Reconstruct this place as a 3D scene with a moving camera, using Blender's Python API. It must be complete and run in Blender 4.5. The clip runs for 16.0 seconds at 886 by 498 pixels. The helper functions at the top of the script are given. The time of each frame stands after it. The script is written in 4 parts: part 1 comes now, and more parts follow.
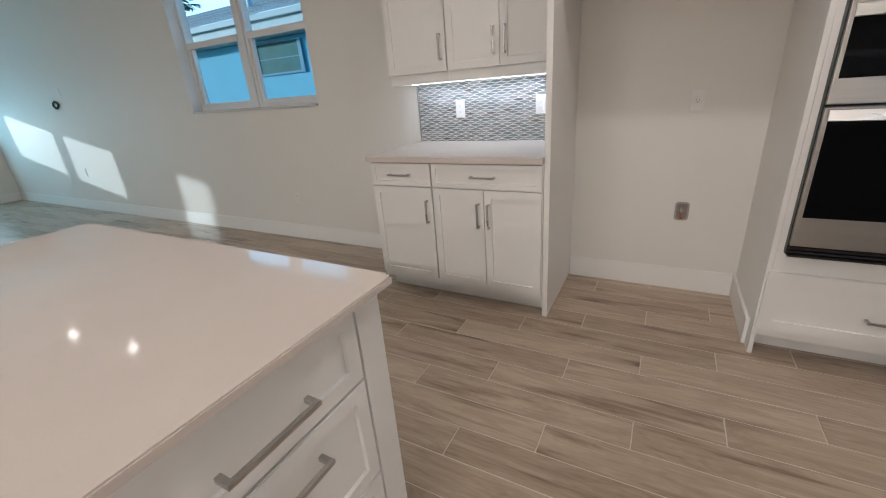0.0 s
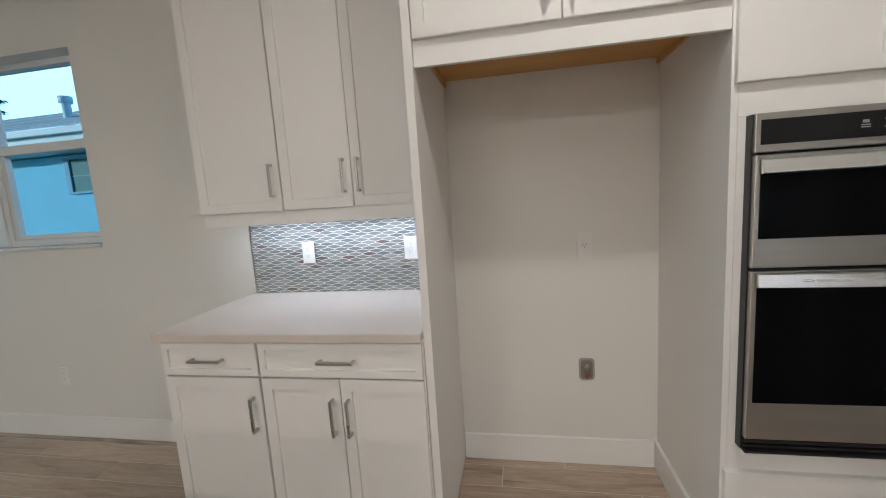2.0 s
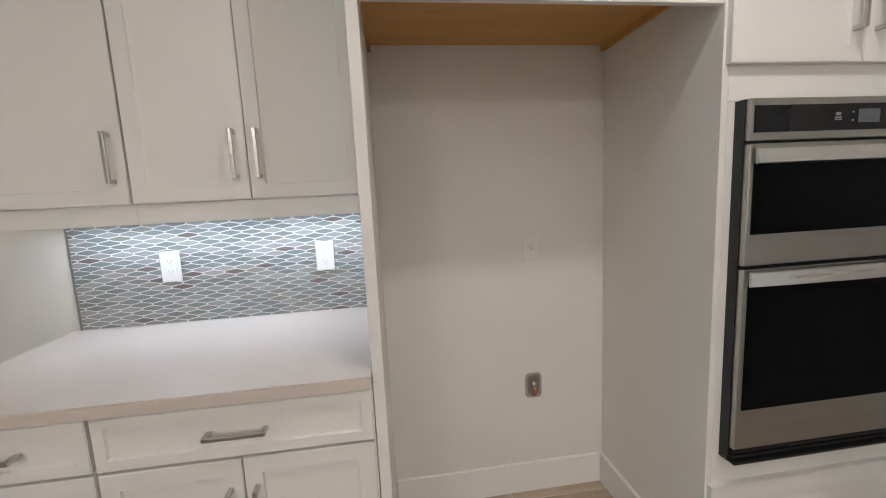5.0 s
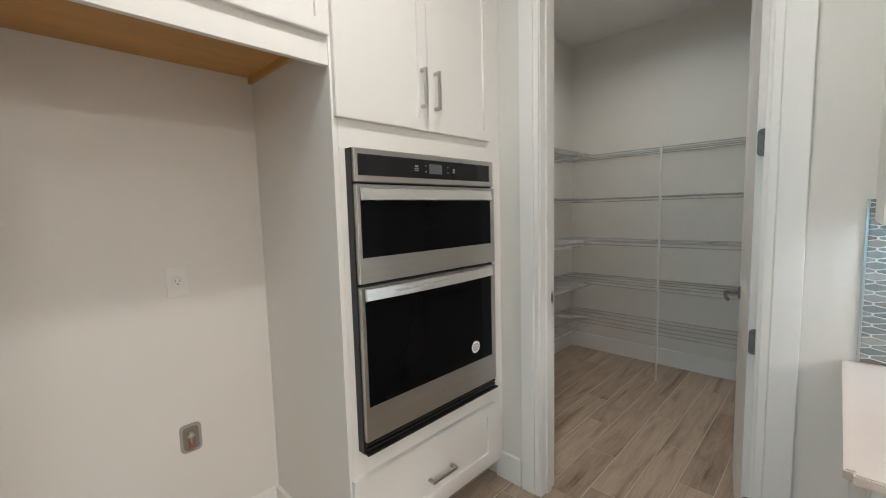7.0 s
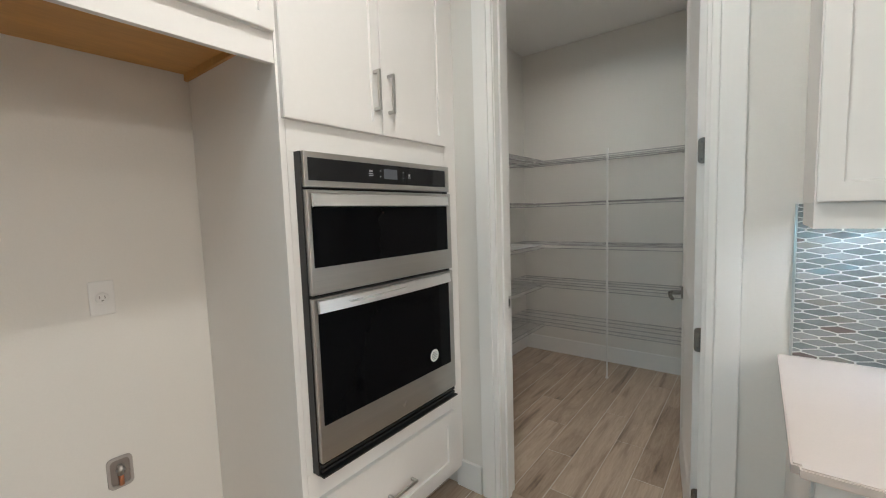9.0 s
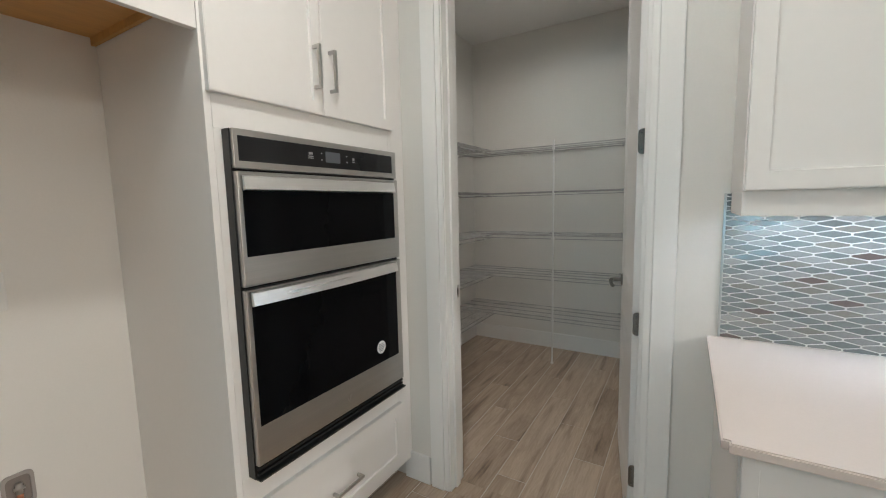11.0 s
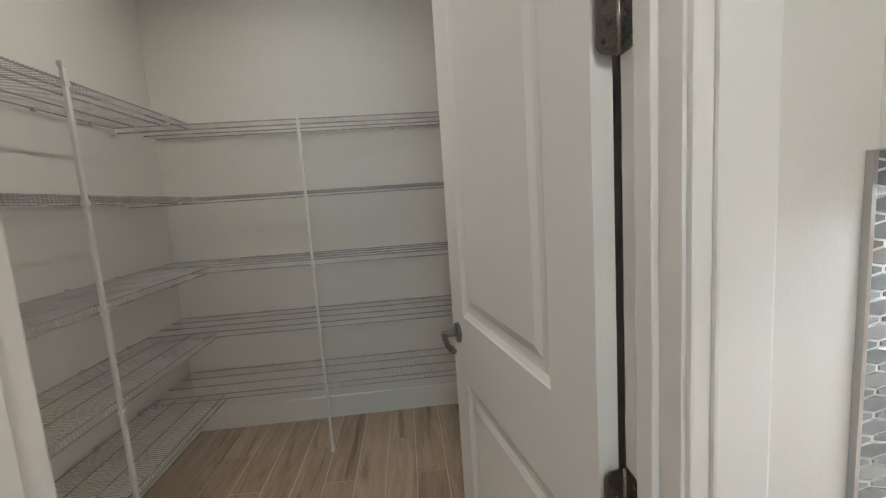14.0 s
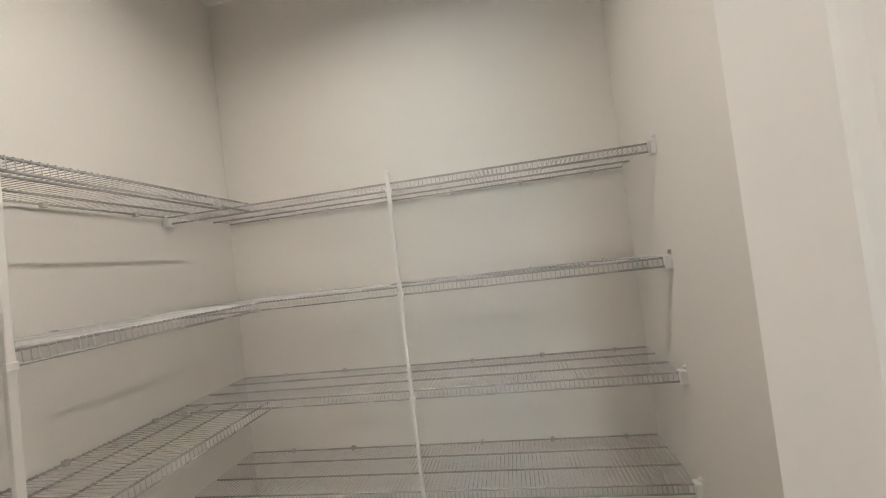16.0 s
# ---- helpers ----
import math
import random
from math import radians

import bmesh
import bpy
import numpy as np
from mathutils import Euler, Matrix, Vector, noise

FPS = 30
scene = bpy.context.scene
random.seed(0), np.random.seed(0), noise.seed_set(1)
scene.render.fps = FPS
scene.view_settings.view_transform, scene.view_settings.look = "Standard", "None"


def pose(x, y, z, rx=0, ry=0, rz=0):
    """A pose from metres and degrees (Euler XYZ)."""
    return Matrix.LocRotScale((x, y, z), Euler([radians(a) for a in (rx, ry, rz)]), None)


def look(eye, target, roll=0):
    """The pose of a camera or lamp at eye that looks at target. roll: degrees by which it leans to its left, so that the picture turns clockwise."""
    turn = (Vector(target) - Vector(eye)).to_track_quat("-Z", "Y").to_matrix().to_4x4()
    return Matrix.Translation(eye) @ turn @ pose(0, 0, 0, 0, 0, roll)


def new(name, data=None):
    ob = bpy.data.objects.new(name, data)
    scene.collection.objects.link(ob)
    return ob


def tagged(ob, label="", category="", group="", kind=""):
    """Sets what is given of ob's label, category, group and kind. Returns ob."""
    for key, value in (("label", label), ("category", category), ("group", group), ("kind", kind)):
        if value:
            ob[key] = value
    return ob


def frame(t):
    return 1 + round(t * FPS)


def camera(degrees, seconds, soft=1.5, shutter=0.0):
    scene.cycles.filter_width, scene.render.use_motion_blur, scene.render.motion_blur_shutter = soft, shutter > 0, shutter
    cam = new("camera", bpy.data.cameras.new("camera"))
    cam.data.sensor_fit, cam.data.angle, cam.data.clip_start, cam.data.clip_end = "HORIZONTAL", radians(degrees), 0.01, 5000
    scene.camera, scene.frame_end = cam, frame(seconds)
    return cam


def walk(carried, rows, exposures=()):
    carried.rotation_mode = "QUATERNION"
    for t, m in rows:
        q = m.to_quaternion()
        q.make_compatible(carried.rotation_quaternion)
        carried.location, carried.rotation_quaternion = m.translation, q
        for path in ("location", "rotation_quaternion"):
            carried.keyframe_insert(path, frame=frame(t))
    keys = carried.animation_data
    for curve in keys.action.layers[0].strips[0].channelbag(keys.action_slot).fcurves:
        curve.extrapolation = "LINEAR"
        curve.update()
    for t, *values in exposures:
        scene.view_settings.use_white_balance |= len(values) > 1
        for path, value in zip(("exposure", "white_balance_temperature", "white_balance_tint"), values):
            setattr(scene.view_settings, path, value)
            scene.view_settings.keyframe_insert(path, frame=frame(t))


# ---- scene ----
cam = camera(95.0, 16.0, soft=1.1)
PATH = [
    (0, (0.134, 0.105, 1.296), (-0.779, 1.725, 0.562), -4.5),
    (0.5, (0.070, 0.310, 1.410), (-0.573, 2.148, 0.954), -4.5),
    (1, (0.015, 0.460, 1.421), (-0.415, 2.390, 1.123), -4.7),
    (1.5, (-0.033, 0.643, 1.428), (-0.435, 2.584, 1.163), -4.1),
    (2, (-0.057, 0.806, 1.420), (-0.417, 2.754, 1.151), -3.7),
    (2.5, (-0.123, 0.955, 1.419), (-0.481, 2.904, 1.156), -3.7),
    (3, (-0.206, 1.079, 1.403), (-0.535, 3.031, 1.121), -3.6),
    (3.2, (-0.236, 1.114, 1.395), (-0.539, 3.067, 1.097), -3.2),
    (5.3, (-0.34, 1.164, 1.373), (0.094, 3.1, 1.122), -2.2),
    (5.5, (-0.319, 1.153, 1.36), (0.246, 3.058, 1.133), -1.7),
    (6, (-0.245, 1.12, 1.373), (0.683, 2.879, 1.16), -1.2),
    (6.5, (-0.166, 1.049, 1.373), (1.061, 2.617, 1.18), -1.1),
    (7, (-0.126, 1.021, 1.376), (1.298, 2.412, 1.19), -1.5),
    (7.5, (-0.124, 1.038, 1.382), (1.386, 2.337, 1.194), -1.7),
    (8, (-0.12, 1.056, 1.382), (1.424, 2.313, 1.201), -1.9),
    (10.5, (-0.084, 1.049, 1.379), (1.557, 2.175, 1.183), -1.3),
    (11, (-0.059, 1.067, 1.367), (1.645, 2.091, 1.145), -1.3),
    (11.5, (0.072, 1.102, 1.368), (1.861, 1.968, 1.153), -1.6),
    (12, (0.209, 1.126, 1.358), (2.09, 1.765, 1.129), -2.2),
    (12.5, (0.375, 1.205, 1.355), (2.33, 1.555, 1.126), -3.0),
    (13, (0.57, 1.303, 1.341), (2.553, 1.411, 1.106), -3.6),
    (13.5, (0.833, 1.422, 1.375), (2.819, 1.389, 1.143), -4.0),
    (14, (1.067, 1.489, 1.357), (3.045, 1.323, 1.113), -3.9),
    (14.5, (1.285, 1.548, 1.375), (3.254, 1.299, 1.149), -3.5),
    (15, (1.517, 1.587, 1.429), (3.487, 1.301, 1.236), -3.9),
    (15.5, (1.769, 1.536, 1.447), (3.767, 1.469, 1.362), -4.8),
    (16, (1.884, 1.612, 1.514), (3.857, 1.933, 1.579), -6.8),
]
EXPOSURES = [(0.0, -0.22, 5600, 11), (0.6, -0.30, 5450, 3), (1.5, -0.26, 5500, 7), (3.0, -0.29, 5550, 9), (5.5, -0.14, 5600, 9), (6.5, 0.04, 5500, 7), (8.0, 0.16, 5500, 6), (11.0, 0.03, 5500, 6), (13.0, 0.04, 5550, 7), (14.0, 0.18, 5650, 7), (15.0, 0.60, 5850, 9), (16.0, 0.8, 5850, 10)]
walk(cam, [(t, look(eye, target, roll)) for t, eye, target, roll in PATH], EXPOSURES)

# ---- light ----
SUN_WAY = Vector((1.0, 0.6, -0.19)).normalized()
world = bpy.data.worlds.new("sky")
scene.world = world
world.use_nodes = True
wn = world.node_tree.nodes
sky = wn.new("ShaderNodeTexSky")
sky.sky_type = "NISHITA"
sky.sun_disc = False
sky.dust_density, sky.ozone_density = 1.0, 4.0
sky.sun_elevation = math.asin(-SUN_WAY.z)
sky.sun_rotation = math.atan2(-SUN_WAY.x, -SUN_WAY.y)
world.node_tree.links.new(sky.outputs["Color"], wn["Background"].inputs["Color"])
wn["Background"].inputs["Strength"].default_value = 0.15
sun = new("sun", bpy.data.lights.new("sun", "SUN"))
sun.data.energy, sun.data.angle, sun.data.color = 2.6, radians(0.8), (0.92, 1.0, 0.92)
sun.matrix_world = look((-30, -18, 6), Vector((-30, -18, 6)) + SUN_WAY)

WARM = (1.0, 0.86, 0.70)
LED_TINT = (0.90, 0.955, 1.0)
DAY_W, DAY_TINT = 28.0, (0.45, 0.88, 1.0)
STRIP_W = 2.5
CEIL, P_CEIL = 2.82, 2.88
# recessed lights: x, y, watts; those south of y = -2 are added fill, unseen
CANS_AND_FILL = [(-1.3, 0.15, 9), (0.4, 1.45, 16), (-2.2, -3.0, 66), (0.0, -3.0, 66), (-2.2, -5.6, 80), (0.0, -5.6, 80),
        (-4.53, 1.66, 0.5), (-5.53, 1.54, 0.5), (-5.0, -3.6, 5), (-5.0, -5.8, 6)]
PANTRY_CANS = [(2.62, 2.05, 8.2)]

# ---- materials ----
def nodes(name):
    m = bpy.data.materials.new(name)
    m.use_nodes = True
    nt = m.node_tree
    return m, nt, nt.nodes, nt.links, nt.nodes["Principled BSDF"]


def surface(name, rgb, rough, metal=0.0, vary=0.06, scale=3.0, fine=60.0, bump=0.04, stretch=(1, 1, 1), spec=0.5, coat=0.0, per_object=0.0):
    """A painted, metal or stone surface: broad and fine variation, uneven gloss and a fine relief."""
    m, nt, n, l, b = nodes(name)
    co = n.new("ShaderNodeTexCoord")
    mp = n.new("ShaderNodeMapping")
    mp.inputs["Scale"].default_value = stretch
    l.new(co.outputs["Object"], mp.inputs["Vector"])
    broad, grain = n.new("ShaderNodeTexNoise"), n.new("ShaderNodeTexNoise")
    broad.inputs["Scale"].default_value, broad.inputs["Detail"].default_value = scale, 3
    grain.inputs["Scale"].default_value, grain.inputs["Detail"].default_value = fine, 4
    for t in (broad, grain):
        l.new(mp.outputs["Vector"], t.inputs["Vector"])
    mixf = n.new("ShaderNodeMath")
    mixf.operation = "MULTIPLY_ADD"
    mixf.inputs[1].default_value = 0.6
    half = n.new("ShaderNodeMath")
    half.operation = "MULTIPLY"
    half.inputs[1].default_value = 0.4
    l.new(grain.outputs["Fac"], half.inputs[0])
    l.new(broad.outputs["Fac"], mixf.inputs[0])
    l.new(half.outputs[0], mixf.inputs[2])
    ramp = n.new("ShaderNodeMapRange")
    ramp.inputs["From Min"].default_value, ramp.inputs["From Max"].default_value = 0.3, 0.7
    ramp.inputs["To Min"].default_value, ramp.inputs["To Max"].default_value = 1 - vary, 1 + vary
    l.new(mixf.outputs[0], ramp.inputs["Value"])
    mul = n.new("ShaderNodeVectorMath")
    mul.operation = "SCALE"
    mul.inputs[0].default_value = rgb
    l.new(ramp.outputs["Result"], mul.inputs["Scale"])
    out = mul.outputs["Vector"]
    if per_object:
        oi = n.new("ShaderNodeObjectInfo")
        r2 = n.new("ShaderNodeMapRange")
        r2.inputs["To Min"].default_value, r2.inputs["To Max"].default_value = 1 - per_object, 1 + per_object
        l.new(oi.outputs["Random"], r2.inputs["Value"])
        m2 = n.new("ShaderNodeVectorMath")
        m2.operation = "SCALE"
        l.new(out, m2.inputs[0])
        l.new(r2.outputs["Result"], m2.inputs["Scale"])
        out = m2.outputs["Vector"]
    l.new(out, b.inputs["Base Color"])
    rr = n.new("ShaderNodeMapRange")
    rr.inputs["To Min"].default_value, rr.inputs["To Max"].default_value = max(0.02, rough - 0.08), rough + 0.08
    l.new(broad.outputs["Fac"], rr.inputs["Value"])
    l.new(rr.outputs["Result"], b.inputs["Roughness"])
    b.inputs["Metallic"].default_value = metal
    b.inputs["Specular IOR Level"].default_value = spec
    b.inputs["Coat Weight"].default_value = coat
    if bump:
        bp = n.new("ShaderNodeBump")
        bp.inputs["Strength"].default_value, bp.inputs["Distance"].default_value = bump, 0.004
        l.new(grain.outputs["Fac"], bp.inputs["Height"])
        l.new(bp.outputs["Normal"], b.inputs["Normal"])
    return m


def glass_material(name, rgb=(0.97, 0.99, 0.98)):
    m, nt, n, l, b = nodes(name)
    b.inputs["Base Color"].default_value = (*rgb, 1)
    b.inputs["Transmission Weight"].default_value = 1
    b.inputs["Roughness"].default_value = 0.0
    b.inputs["IOR"].default_value = 1.02
    return m


def glow(name, rgb, power):
    m, nt, n, l, b = nodes(name)
    b.inputs["Base Color"].default_value = (*rgb, 1)
    b.inputs["Emission Color"].default_value = (*rgb, 1)
    b.inputs["Emission Strength"].default_value = power
    return m


def wood_tile(name):
    """Wood-look porcelain: grain running along x, knots, and a tone of its own for each plank."""
    m, nt, n, l, b = nodes(name)
    co, oi, geo = n.new("ShaderNodeTexCoord"), n.new("ShaderNodeObjectInfo"), n.new("ShaderNodeNewGeometry")
    add = n.new("ShaderNodeMath")
    add.operation = "ADD"
    l.new(oi.outputs["Random"], add.inputs[0])
    l.new(geo.outputs["Random Per Island"], add.inputs[1])
    shift = n.new("ShaderNodeCombineXYZ")
    far = n.new("ShaderNodeMath")
    far.operation = "MULTIPLY"
    far.inputs[1].default_value = 37.0
    l.new(add.outputs[0], far.inputs[0])
    l.new(far.outputs[0], shift.inputs["Z"])
    l.new(far.outputs[0], shift.inputs["X"])
    pos = n.new("ShaderNodeVectorMath")
    l.new(geo.outputs["Position"], pos.inputs[0])
    l.new(shift.outputs["Vector"], pos.inputs[1])
    mp = n.new("ShaderNodeMapping")
    mp.inputs["Scale"].default_value = (0.8, 5.2, 1.0)
    l.new(pos.outputs["Vector"], mp.inputs["Vector"])
    rings = n.new("ShaderNodeTexNoise")
    rings.inputs["Scale"].default_value, rings.inputs["Detail"].default_value, rings.inputs["Distortion"].default_value = 1.6, 6, 0.5
    l.new(mp.outputs["Vector"], rings.inputs["Vector"])
    wave = n.new("ShaderNodeMath")
    wave.operation = "PINGPONG"
    wave.inputs[1].default_value = 0.12
    l.new(rings.outputs["Fac"], wave.inputs[0])
    fine = n.new("ShaderNodeTexNoise")
    fine.inputs["Scale"].default_value, fine.inputs["Detail"].default_value = 9.0, 5
    mp2 = n.new("ShaderNodeMapping")
    mp2.inputs["Scale"].default_value = (0.8, 11.0, 1.0)
    l.new(pos.outputs["Vector"], mp2.inputs["Vector"])
    l.new(mp2.outputs["Vector"], fine.inputs["Vector"])
    mixer = n.new("ShaderNodeMath")
    mixer.operation = "MULTIPLY_ADD"
    mixer.inputs[1].default_value = 1.3
    sub = n.new("ShaderNodeMath")
    sub.operation = "MULTIPLY_ADD"
    sub.inputs[1].default_value, sub.inputs[2].default_value = 0.36, 0.325
    l.new(fine.outputs["Fac"], sub.inputs[0])
    l.new(wave.outputs[0], mixer.inputs[0])
    l.new(sub.outputs[0], mixer.inputs[2])
    lines = n.new("ShaderNodeMath")
    lines.operation = "PINGPONG"
    lines.inputs[1].default_value = 0.022
    l.new(rings.outputs["Fac"], lines.inputs[0])
    grained = n.new("ShaderNodeMath")
    grained.operation = "MULTIPLY_ADD"
    grained.inputs[1].default_value = 3.4
    l.new(lines.outputs[0], grained.inputs[0])
    l.new(mixer.outputs[0], grained.inputs[2])
    cells = n.new("ShaderNodeTexVoronoi")
    cells.inputs["Scale"].default_value = 1.15
    mp3 = n.new("ShaderNodeMapping")
    mp3.inputs["Scale"].default_value = (1.0, 2.4, 1.0)
    l.new(pos.outputs["Vector"], mp3.inputs["Vector"])
    l.new(mp3.outputs["Vector"], cells.inputs["Vector"])
    knot = n.new("ShaderNodeMapRange")
    knot.interpolation_type = "SMOOTHSTEP"
    knot.inputs["From Min"].default_value, knot.inputs["From Max"].default_value = 0.015, 0.09
    knot.inputs["To Min"].default_value, knot.inputs["To Max"].default_value = -0.30, 0.0
    l.new(cells.outputs["Distance"], knot.inputs["Value"])
    long = n.new("ShaderNodeTexNoise")
    long.inputs["Scale"].default_value, long.inputs["Detail"].default_value, long.inputs["Distortion"].default_value = 2.0, 3, 0.3
    mp4 = n.new("ShaderNodeMapping")
    mp4.inputs["Scale"].default_value = (0.7, 7.5, 1.0)
    l.new(pos.outputs["Vector"], mp4.inputs["Vector"])
    l.new(mp4.outputs["Vector"], long.inputs["Vector"])
    streak = n.new("ShaderNodeMapRange")
    streak.interpolation_type = "SMOOTHSTEP"
    streak.inputs["From Min"].default_value, streak.inputs["From Max"].default_value = 0.54, 0.70
    streak.inputs["To Min"].default_value, streak.inputs["To Max"].default_value = 0.0, -0.27
    l.new(long.outputs["Fac"], streak.inputs["Value"])
    streaked = n.new("ShaderNodeMath")
    streaked.operation = "ADD"
    l.new(grained.outputs[0], streaked.inputs[0])
    l.new(streak.outputs["Result"], streaked.inputs[1])
    knotted = n.new("ShaderNodeMath")
    knotted.operation = "ADD"
    l.new(streaked.outputs[0], knotted.inputs[0])
    l.new(knot.outputs["Result"], knotted.inputs[1])
    tone = n.new("ShaderNodeMath")
    tone.operation = "MULTIPLY_ADD"
    tone.inputs[1].default_value = 0.22
    fr = n.new("ShaderNodeMath")
    fr.operation = "FRACT"
    l.new(far.outputs[0], fr.inputs[0])
    l.new(fr.outputs[0], tone.inputs[0])
    l.new(knotted.outputs[0], tone.inputs[2])
    ramp = n.new("ShaderNodeValToRGB")
    e = ramp.color_ramp.elements
    e[0].position, e[0].color = 0.24, (0.105, 0.076, 0.054, 1)
    e[1].position, e[1].color = 0.94, (0.54, 0.435, 0.335, 1)
    mid = e.new(0.58)
    mid.color = (0.335, 0.253, 0.183, 1)
    l.new(tone.outputs[0], ramp.inputs["Fac"])
    l.new(ramp.outputs["Color"], b.inputs["Base Color"])
    b.inputs["Roughness"].default_value = 0.38
    bp = n.new("ShaderNodeBump")
    bp.inputs["Strength"].default_value, bp.inputs["Distance"].default_value = 0.12, 0.002
    l.new(fine.outputs["Fac"], bp.inputs["Height"])
    l.new(bp.outputs["Normal"], b.inputs["Normal"])
    return m


def mosaic_tile(name):
    """Glass mosaic pieces in grey-blue, silver and some brown, a tone for each piece."""
    m, nt, n, l, b = nodes(name)
    oi, geo = n.new("ShaderNodeObjectInfo"), n.new("ShaderNodeNewGeometry")
    add = n.new("ShaderNodeMath")
    add.operation = "ADD"
    l.new(oi.outputs["Random"], add.inputs[0])
    l.new(geo.outputs["Random Per Island"], add.inputs[1])
    fr = n.new("ShaderNodeMath")
    fr.operation = "FRACT"
    l.new(add.outputs[0], fr.inputs[0])
    ramp = n.new("ShaderNodeValToRGB")
    ramp.color_ramp.interpolation = "CONSTANT"
    e = ramp.color_ramp.elements
    e[0].position, e[0].color = 0.0, (0.205, 0.222, 0.225, 1)
    e[1].position, e[1].color = 0.30, (0.275, 0.285, 0.28, 1)
    for p, c in ((0.5, (0.185, 0.20, 0.205, 1)), (0.66, (0.325, 0.33, 0.325, 1)), (0.82, (0.24, 0.23, 0.21, 1)), (0.93, (0.15, 0.12, 0.11, 1))):
        e.new(p).color = c
    l.new(fr.outputs[0], ramp.inputs["Fac"])
    no = n.new("ShaderNodeTexNoise")
    no.inputs["Scale"].default_value, no.inputs["Detail"].default_value = 160.0, 3
    l.new(geo.outputs["Position"], no.inputs["Vector"])
    r = n.new("ShaderNodeMapRange")
    r.inputs["To Min"].default_value, r.inputs["To Max"].default_value = 0.82, 1.18
    l.new(no.outputs["Fac"], r.inputs["Value"])
    mul = n.new("ShaderNodeVectorMath")
    mul.operation = "SCALE"
    l.new(ramp.outputs["Color"], mul.inputs[0])
    l.new(r.outputs["Result"], mul.inputs["Scale"])
    l.new(mul.outputs["Vector"], b.inputs["Base Color"])
    b.inputs["Roughness"].default_value = 0.16
    b.inputs["Coat Weight"].default_value = 0.6
    b.inputs["Coat Roughness"].default_value = 0.05
    return m


M_WALL = surface("wall_paint", (0.74, 0.72, 0.68), 0.62, vary=0.02, scale=0.9, fine=140, bump=0.10)
M_CEIL = surface("ceiling_paint", (0.80, 0.79, 0.77), 0.75, vary=0.02, scale=0.8, fine=90, bump=0.16)
M_TRIM = surface("trim_paint", (0.82, 0.81, 0.79), 0.34, vary=0.015, scale=2.0, fine=70, bump=0.02)
M_CAB = surface("cabinet_lacquer", (0.80, 0.785, 0.76), 0.44, vary=0.015, scale=1.6, fine=50, bump=0.015)
M_CABIN = surface("cabinet_inside", (0.66, 0.60, 0.52), 0.55, vary=0.04, scale=3, fine=40, bump=0.03)
M_PLY = surface("raw_plywood", (0.56, 0.31, 0.10), 0.55, vary=0.14, scale=2.2, fine=14, bump=0.05, stretch=(1, 6, 1))
M_QUARTZ = surface("white_quartz", (0.63, 0.56, 0.51), 0.06, vary=0.025, scale=5, fine=220, bump=0.0)
M_NICKEL = surface("satin_nickel", (0.52, 0.51, 0.49), 0.30, metal=1.0, vary=0.05, scale=8, fine=180, bump=0.02)
M_DARKNICKEL = surface("dark_nickel", (0.16, 0.155, 0.15), 0.4, metal=1.0, vary=0.05, bump=0.0)
M_PEWTER = surface("dark_satin_nickel", (0.27, 0.255, 0.235), 0.26, metal=1.0, vary=0.06, bump=0.01)
M_STEEL = surface("brushed_steel", (0.50, 0.485, 0.46), 0.32, metal=1.0, vary=0.06, scale=1.2, fine=9, bump=0.03, stretch=(1, 30, 60))
M_STEEL_LIGHT = surface("polished_steel", (0.88, 0.87, 0.85), 0.30, metal=1.0, vary=0.04, scale=1.5, fine=9, bump=0.02, stretch=(1, 30, 60))
M_BLACKGLASS = surface("black_glass", (0.003, 0.003, 0.0035), 0.05, vary=0.1, scale=2, fine=20, bump=0.0, spec=0.08)
M_PANELGLASS = surface("panel_glass", (0.012, 0.012, 0.013), 0.10, vary=0.1, scale=2, fine=20, bump=0.0, spec=0.3)
M_BLACK = surface("black_enamel", (0.012, 0.012, 0.012), 0.4, vary=0.15, scale=5, fine=60, bump=0.02)
M_SCREEN = surface("display_glass", (0.11, 0.12, 0.135), 0.08, vary=0.05, scale=5, fine=30, bump=0.0)
M_MARK = surface("panel_marks", (0.30, 0.30, 0.30), 0.4, vary=0.02, bump=0.0)
M_STICKER = surface("paper_sticker", (0.80, 0.80, 0.79), 0.6, vary=0.02, bump=0.02)
M_INK = surface("grey_ink", (0.28, 0.28, 0.29), 0.6, vary=0.03, bump=0.0)
M_PLASTIC = surface("white_plastic", (0.76, 0.75, 0.73), 0.32, vary=0.01, scale=6, fine=80, bump=0.01)
M_SLOT = surface("shaded_slot", (0.30, 0.29, 0.28), 0.6, vary=0.05, bump=0.0)
M_DARK = surface("dark_slot", (0.02, 0.02, 0.02), 0.6, vary=0.1, bump=0.0)
M_ROD = surface("grey_rod_coating", (0.42, 0.417, 0.41), 0.26, vary=0.03, scale=8, fine=90, bump=0.01)
M_WIRE = surface("grey_wire_coating", (0.48, 0.476, 0.47), 0.28, vary=0.03, scale=8, fine=90, bump=0.01)
M_COPPER = surface("copper_pipe", (0.60, 0.28, 0.16), 0.35, metal=1.0, vary=0.15, scale=20, fine=120, bump=0.03)
M_BOXRIM = surface("grey_rim", (0.36, 0.33, 0.31), 0.45, vary=0.05, bump=0.01)
M_GROUT = surface("pale_grout", (0.78, 0.77, 0.75), 0.8, vary=0.05, scale=10, fine=200, bump=0.08)
M_FGROUT = surface("floor_grout", (0.62, 0.575, 0.52), 0.85, vary=0.08, scale=8, fine=150, bump=0.08)
M_PLANK = wood_tile("wood_look_tile")
